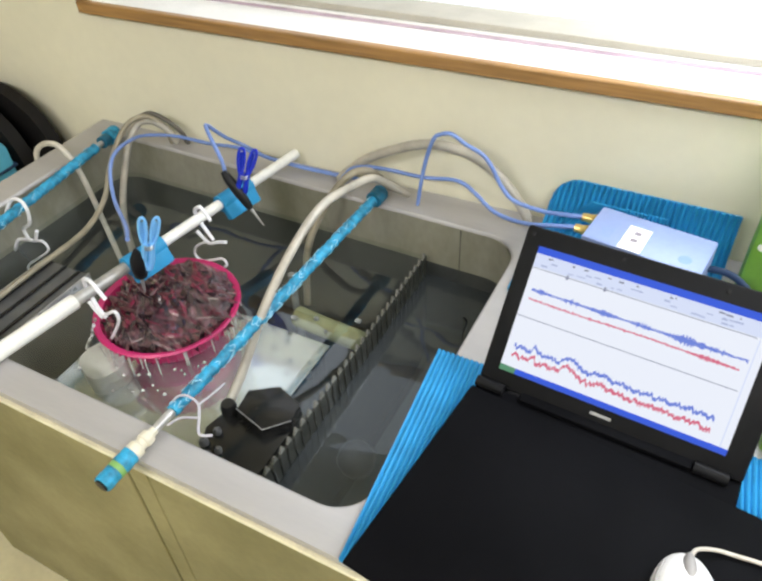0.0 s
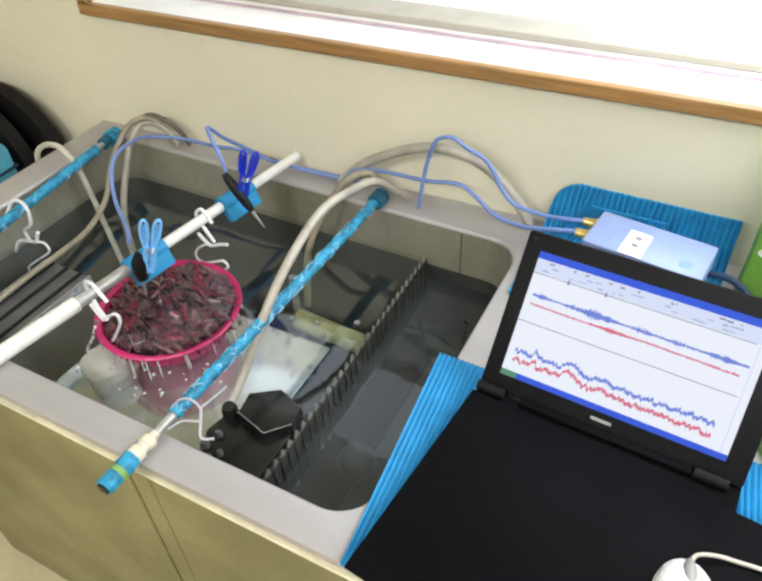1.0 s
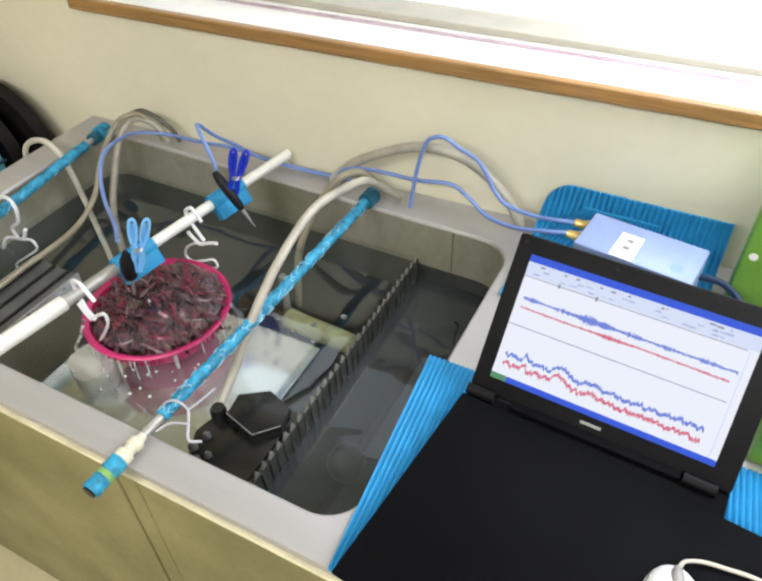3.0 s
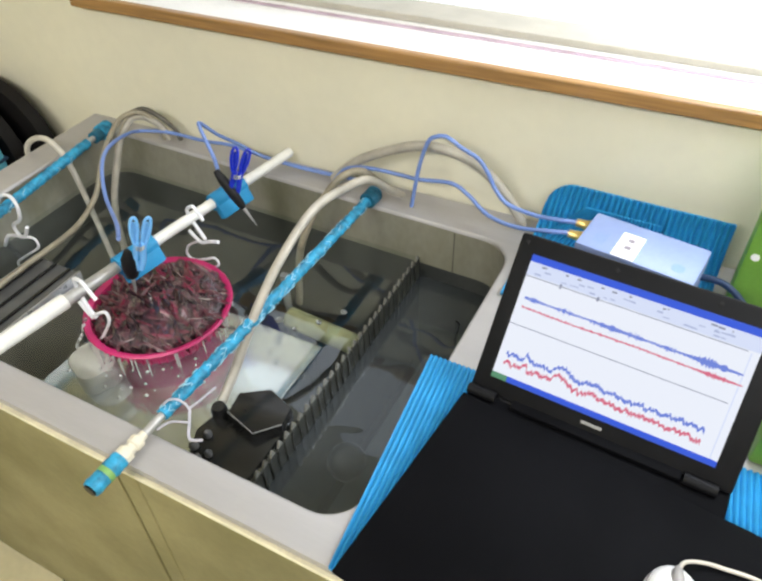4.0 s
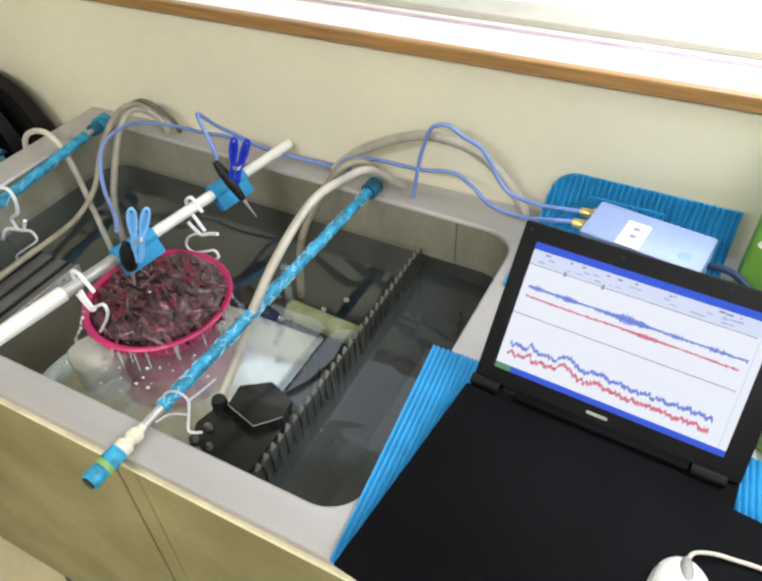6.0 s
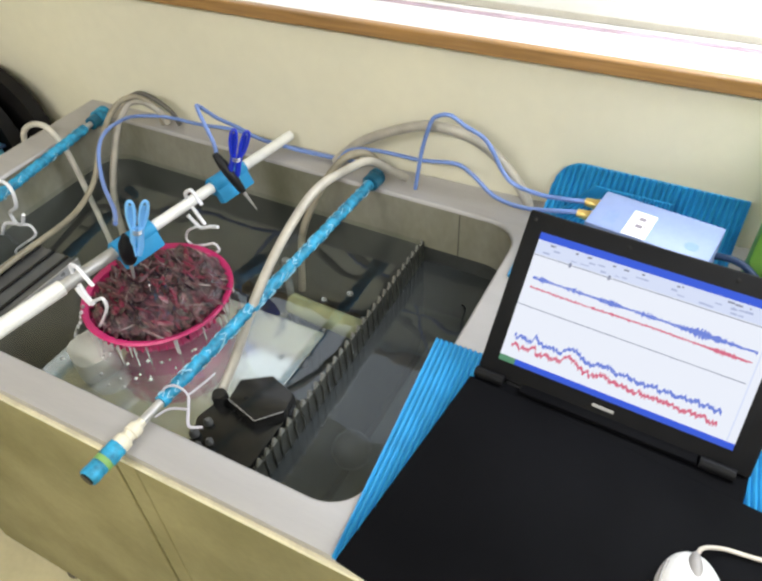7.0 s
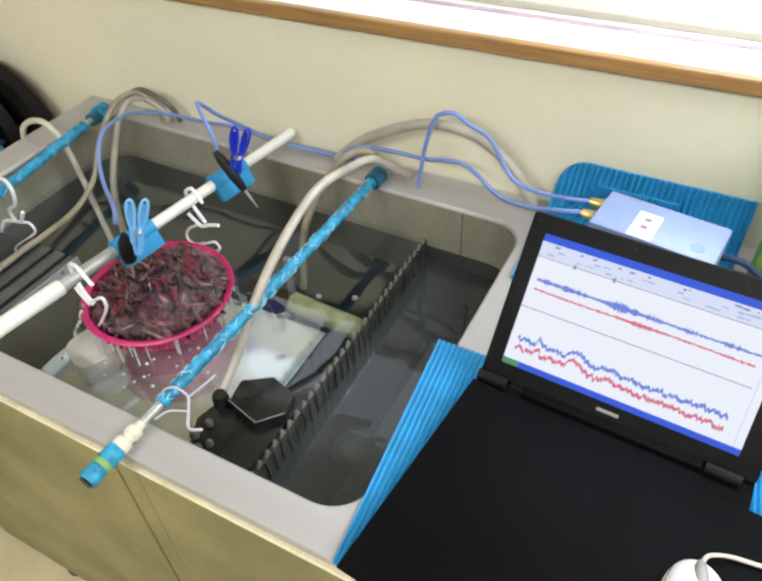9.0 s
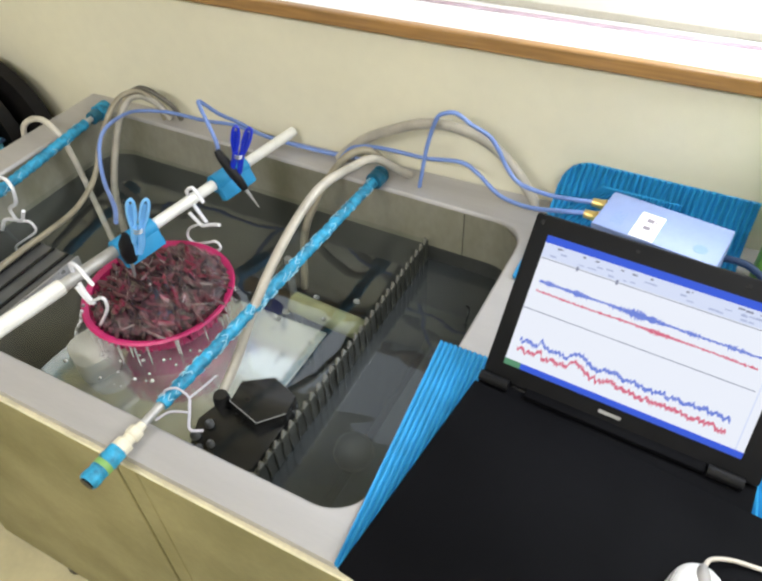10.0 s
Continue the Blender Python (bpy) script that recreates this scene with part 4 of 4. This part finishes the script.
for yy, zz in ((-0.004, 0.072), (0.026, 0.074)):
    smooth(part("socket", tube([(-0.086, yy, zz), (-0.098, yy, zz), (-0.110, yy - 0.001, zz)], lambda s: 0.0085 - 0.0022 * s, seg=12), M_brass, amp, "gold threaded connector"))
    smooth(part("socket_collar", lathe([(0.0095, -0.003), (0.0105, -0.001), (0.0105, 0.002), (0.0095, 0.003)], 6, m=Matrix.Translation((-0.0915, yy, zz)) @ Matrix.Rotation(radians(90), 4, "Y")), M_brass, amp, "hexagonal nut"))
hose("cable", [(0.046, 0.888, 0.866), (0.085, 0.876, 0.874), (0.118, 0.850, 0.866), (0.160, 0.808, 0.845), (0.230, 0.780, 0.822), (0.340, 0.775, 0.8055)], 0.0052, M_cable_dark, "thick dark blue cable leaving the box", "cable")
hose("cable", [(0.046, 0.866, 0.850), (0.090, 0.854, 0.852), (0.130, 0.822, 0.836), (0.190, 0.785, 0.812), (0.300, 0.762, 0.8042)], 0.0042, M_cable_dark, "dark blue cable leaving the box", "cable")

case = empty("green_case", pose(0.097, 0.905, RIM, 0, 0, -3), "upright yellowish green plastic case", "case")
smooth(part("shell", box(0.0, 0.0, 0.0, 0.24, 0.055, 0.255, 0.008), M_green, case), 30)
part("window_slot", box(0.045, -0.0012, 0.165, 0.110, 0.0005, 0.195, 0.0005), M_seam, case, "dark slot")
for i in range(3):
    smooth(part("button", lathe([(0.006, 0), (0.006, 0.0008), (0.004, 0.001)], 14, m=Matrix.Translation((0.014 + 0.020 * i, 0.0, 0.112)) @ Matrix.Rotation(radians(90), 4, "X")), M_label, case, "small white button"))
low = smooth(part("green_box", box(0.163, 0.640, RIM, 0.360, 0.745, 0.858, 0.006), M_green), 30)
tagged(low, "low bright green plastic box behind the laptop", "box")


# laptop
LAP = Matrix.Translation((-0.1797, 0.5746, 0.0)) @ Matrix.Rotation(radians(-3.13), 4, "Z")
lap = empty("laptop", LAP, "open black laptop with a bright screen on the blue mat", "laptop")
LW, LH, TILT = 0.327, 0.213, 38.46
smooth(part("base", box(0.0, -0.232, 0.812, LW, 0.024, 0.8295, 0.004), M_board, lap), 30)
for hx in (0.018, 0.292):
    smooth(part("hinge", tube([(hx - 0.018, -0.004, 0.8345), (hx + 0.020, -0.004, 0.8345)], 0.0070, seg=14), M_lap, lap))
smooth(part("hinge_cover", box(0.060, -0.010, 0.8300, 0.272, 0.004, 0.8365, 0.002), M_board, lap, "dark bar between the hinges"), 30)
LID = Matrix.Translation((0, 0, 0.833)) @ Matrix.Rotation(radians(-TILT), 4, "X")
# the lid lies in its own plane: x across, z up the lid, y through it
bm = box(0.0, 0.0, 0.0, LW, 0.009, LH, 0.004)
box(0.040, 0.001, -0.006, 0.270, 0.0075, 0.0, 0.001, bm=bm)
lid = smooth(part("lid", bm, M_lap, lap, "black lid with a wide bezel"), 30)
lid.matrix_local = LID
SX, SZ, SW, SH = 0.0218, 0.0230, 0.2790, 0.1670


def flat(name, x0, z0, x1, z1, mt, parent, y=-0.0012):
    b_ = bmesh.new()
    b_.faces.new([b_.verts.new(p) for p in ((x0, y, z0), (x1, y, z0), (x1, y, z1), (x0, y, z1))])
    ob = part(name, b_, mt, parent)
    return ob


display = flat("display", SX, SZ, SX + SW, SZ + SH, S_white, lap, -0.0006)
display.matrix_local = LID
display["label"] = "lit screen showing plotted curves"


def scr(name, u0, v0, u1, v1, mt, layer=1):
    """A flat patch of the picture; u, v run from 0 to 1 from the top left corner of the screen."""
    return flat(name, SX + u0 * SW, SZ + (1 - v1) * SH, SX + u1 * SW, SZ + (1 - v0) * SH, mt, display, -0.0006 - 0.0002 * layer)


def ribbon(name, pts, half, mt, layer=2):
    b_ = bmesh.new()
    y = -0.0006 - 0.0002 * layer
    lo = [b_.verts.new((SX + u * SW, y, SZ + (1 - v - (h if half is None else half)) * SH)) for u, v, h in pts]
    hi = [b_.verts.new((SX + u * SW, y, SZ + (1 - v + (h if half is None else half)) * SH)) for u, v, h in pts]
    for i in range(len(pts) - 1):
        b_.faces.new((lo[i], lo[i + 1], hi[i + 1], hi[i]))
    return part(name, b_, mt, display)


scr("title_bar", 0, 0, 1, 0.055, S_blue)
scr("tool_bar", 0, 0.056, 1, 0.160, S_pale)
scr("task_bar", 0, 0.955, 1, 1, S_blue)
scr("start_button", 0, 0.955, 0.075, 1, S_green, 2)
scr("right_margin", 0.966, 0.175, 0.971, 0.955, S_pale)
for v in (0.165, 0.548):
    scr("divider", 0.0, v, 0.955, v + 0.006, S_dark, 2)
rnd = random.Random(4)
for i in range(46):
    u, v = rnd.uniform(0.02, 0.90), (0.072, 0.102, 0.134)[i % 3] + rnd.uniform(-0.004, 0.004)
    scr("tool_mark", u, v, u + rnd.uniform(0.006, 0.030), v + rnd.uniform(0.007, 0.014), (S_dark, S_mark, S_mark)[i % 3], 2)
for u in (0.16, 0.33):
    scr("tool_icon", u, 0.150, u + 0.010, 0.185, S_dark, 3)
rnd = random.Random(9)
ribbon("red_trace", [(0.030 + 0.905 * i / 260, 0.407 + 0.012 * math.sin(i * 0.03) * 0.3 + rnd.uniform(-0.004, 0.004), 0.004 + 0.007 * rnd.random() ** 2) for i in range(261)], None, S_red, 2)
ribbon("blue_trace", [(0.030 + 0.925 * i / 420, 0.334 + rnd.uniform(-0.005, 0.005), 0.005 + 0.022 * rnd.random() ** 2 * (0.6 + 0.4 * math.sin(i * 0.09))) for i in range(421)], None, S_trace, 3)


def burst(name, width, height, mt, layer, seed):
    """A swelling of the trace, which slides along it."""
    r_ = random.Random(seed)
    b_ = bmesh.new()
    y = -0.0006 - 0.0002 * layer
    lo, hi = [], []
    for i in range(71):
        s = i / 70 * 2 - 1
        e = height * math.exp(-3.2 * s * s) * r_.uniform(0.15, 1.0) + 0.004
        lo.append(b_.verts.new((s * width * SW, y, -e * SH)))
        hi.append(b_.verts.new((s * width * SW, y, e * SH)))
    for i in range(70):
        b_.faces.new((lo[i], lo[i + 1], hi[i + 1], hi[i]))
    return part(name, b_, mt, display)


def trace_at(u, v):
    return pose(SX + u * SW, 0, SZ + (1 - v) * SH)


BURSTS = [burst("blue_burst", 0.13, 0.038, S_trace, 4, 31), burst("blue_burst", 0.09, 0.026, S_trace, 5, 32), burst("red_burst", 0.10, 0.022, S_red, 4, 33)]


def spectrum(name, v0, dv, mt, layer, seed):
    r_ = random.Random(seed)
    pts, lift = [], 0.0
    for i in range(230):
        s = i / 229
        hump = 0.05 * math.exp(-((s - 0.30) / 0.05) ** 2) + 0.05 * math.exp(-((s - 0.11) / 0.012) ** 2) + 0.03 * math.exp(-((s - 0.47) / 0.03) ** 2)
        lift = 0.35 * lift + r_.uniform(-0.016, 0.016)
        pts.append((0.035 + 0.88 * s, v0 + dv * s - hump + lift, r_.uniform(0.010, 0.017)))
    ribbon(name, pts, None, mt, layer)


spectrum("red_curve", 0.862, 0.008, S_red, 2, 7)
spectrum("blue_curve", 0.795, -0.012, S_trace, 3, 8)

bm = box(0.146, -0.0010, 0.0108, 0.172, 0.001, 0.0146, 0.0004)
mark = part("maker_mark", bm, M_probe, lap, "small pale grey badge")
mark.matrix_local = LID
for px_ in (0.010, 0.125, 0.245):
    dot = smooth(part("bezel_stud", lathe([(0.0028, 0), (0.0028, 0.0012), (0.0015, 0.0018)], 10), M_black, lap))
    dot.matrix_local = LID @ Matrix.Translation((px_, 0.0005, LH - 0.010)) @ Matrix.Rotation(radians(90), 4, "X")

# black board lying over the keyboard, with the mouse on it
bd = Matrix.Translation((-0.183, 0.560, 0.0)) @ Matrix.Rotation(radians(-6.5), 4, "Z")
board = smooth(part("black_board", box(0.0, -0.288, 0.8300, 0.52, 0.0, 0.8345, 0.0015), M_board), 30)
board.matrix_world = bd
tagged(board, "flat matt black board laid over the laptop keyboard", "board")

ms = empty("mouse", Matrix.Translation((0.110, 0.384, 0.835)) @ Matrix.Rotation(radians(8), 4, "Z"), "white computer mouse with a grey wheel strip", "mouse")
bm = bmesh.new()
bmesh.ops.create_uvsphere(bm, u_segments=32, v_segments=16, radius=1)
for v in bm.verts:
    v.co = Vector((v.co.x * 0.0335, v.co.y * 0.055, max(v.co.z, 0.0) * 0.034))
smooth(part("shell", bm, M_mouse, ms), 60)
bm = bmesh.new()
bmesh.ops.create_uvsphere(bm, u_segments=24, v_segments=12, radius=1)
for v in bm.verts:
    v.co = Vector((v.co.x * 0.0075, 0.024 + v.co.y * 0.022, 0.0240 + v.co.z * 0.0092))
smooth(part("wheel_strip", bm, M_mouse_g, ms, "grey scroll wheel strip"), 60)
smooth(part("side_grip", tube([(-0.0300, -0.01, 0.014), (-0.0285, 0.012, 0.015), (-0.0225, 0.034, 0.013)], 0.0024, seg=8), M_mouse_g, ms, "grey side seam"))
smooth(part("cord", tube([(0.004, 0.048, 0.010), (0.010, 0.060, 0.010), (0.028, 0.068, 0.006), (0.050, 0.070, 0.003), (0.092, 0.066, 0.003), (0.16, 0.04, 0.003), (0.22, 0.01, 0.003)], 0.0022, seg=8), M_cord, ms, "ivory cord"))


# ---- chairs and crate beyond the tank ----
def chair(m, label):
    c = empty("folding_chair", m, label, "chair", "folded chairs")
    out = rounded(-0.23, 0.42, 0.23, 0.912, 0.16, 10)
    bm = prism(out, -0.016, 0.016, bev=0.010)
    bm.transform(Matrix.Rotation(radians(90), 4, "X"))
    smooth(part("backrest", bm, M_chair, c, "rounded black padded back"), 40)
    for s in (-1, 1):
        smooth(part("leg", tube([(s * 0.19, 0.035, 0.0), (s * 0.20, 0.03, 0.4), (s * 0.19, 0.028, 0.78)], 0.011, seg=10), M_black, c))
    smooth(part("stretcher", tube([(-0.19, 0.034, 0.12), (0.19, 0.034, 0.12)], 0.009, seg=8), M_black, c))
    return c


chair(pose(-1.584, 0.890, FLOOR, 0, 0, 2), "black padded folding chair leaning by the wall")
chair(pose(-1.614, 0.825, FLOOR, 0, 0, 2), "black padded folding chair standing folded in front of another")
crate = empty("plastic_crate", pose(-1.384, 0.760, FLOOR), "light cyan plastic crate beside the tank", "crate")
smooth(part("body", box(-0.34, -0.05, 0, 0.0, 0.04, 0.835, 0.014), M_cyan, crate), 30)
part("edge_band", box(-0.343, -0.053, 0.775, 0.003, 0.043, 0.782, 0.002), M_cable_dark, crate, "dark band")


BUBBLES = []
for bx, by, br in ((-0.545, 0.655, 0.0065), (-0.500, 0.690, 0.0050), (-0.530, 0.640, 0.0040), (-0.455, 0.720, 0.0055), (-0.590, 0.690, 0.0045), (-0.620, 0.620, 0.0050), (-0.470, 0.650, 0.0035)):
    bub = smooth(part("bubble", lathe([(br * 1.05, -0.0005), (br * 1.08, 0.0012), (br * 0.92, 0.0022), (br * 0.72, 0.0012), (br * 0.3, 0.0003)], 16), M_bubble), 70)
    tagged(bub, "small clear bubble drifting on the water", "bubble", "drifting bubbles")
    BUBBLES.append((bub, bx, by))

# drops thrown up where the trickles meet the water
SPLASH = []
rnd = random.Random(29)
for k in range(26):
    a, r0 = radians(rnd.uniform(-112, -25)), rnd.uniform(0.100, 0.185)
    dx, dy = -0.738 + r0 * math.cos(a), 0.572 + 0.95 * r0 * math.sin(a)
    if dy < 0.352:
        continue
    d = rnd.uniform(0.0016, 0.0036)
    drop = smooth(part("splash_drop", lathe([(d * 0.5, -d * 0.5), (d, 0.0), (d * 0.8, d * 0.5), (d * 0.2, d * 0.8)], 8), M_drip), 70)
    tagged(drop, "small bright drop on the water below the colander", "water drop", "splashing drops")
    SPLASH.append((drop, dx, dy))


def motions():
    sweep = [(0, 0.72), (0.2, 0.55), (0.4, 0.36), (0.6, 0.88), (1.0, 0.32), (1.5, 0.68), (2.0, 0.36), (2.5, 0.20), (3.3, 0.52), (4.0, 0.84), (4.2, 0.38), (4.5, 0.20), (5.0, 0.42), (5.5, 0.62), (6.2, 0.44), (7.0, 0.75), (7.3, 0.20), (7.6, 0.40), (8.0, 0.38), (8.5, 0.12), (9.0, 0.40), (9.5, 0.25), (10.0, 0.46)]
    walk(BURSTS[0], [(t_, trace_at(u, 0.334)) for t_, u in sweep])
    walk(BURSTS[1], [(t_, trace_at(0.12 + (0.62 * u + 0.55) % 0.76, 0.334)) for t_, u in sweep])
    walk(BURSTS[2], [(t_, trace_at(min(0.88, u + 0.10), 0.407)) for t_, u in sweep])
    r_ = random.Random(17)
    for k, (bub, bx, by) in enumerate(BUBBLES):
        a = r_.uniform(0, 6.28)
        rows = []
        for i in range(11):
            rows.append((i * 1.0, pose(bx + 0.012 * math.sin(a + i * 0.55) - 0.0006 * i, by + 0.014 * math.cos(a * 1.7 + i * 0.48), 0.7112)))
        walk(bub, rows)
    for drop, dx, dy in SPLASH:
        walk(drop, [(i * 0.5, pose(dx + r_.uniform(-0.008, 0.008), dy + r_.uniform(-0.006, 0.006), 0.7118)) for i in range(21)])
    for k, sheet in enumerate(WATERS):
        walk(sheet, [(i * 0.5, pose(0, 0.006 * math.sin(1.9 * i * 0.5 + k), 0)) for i in range(21)])


motions()
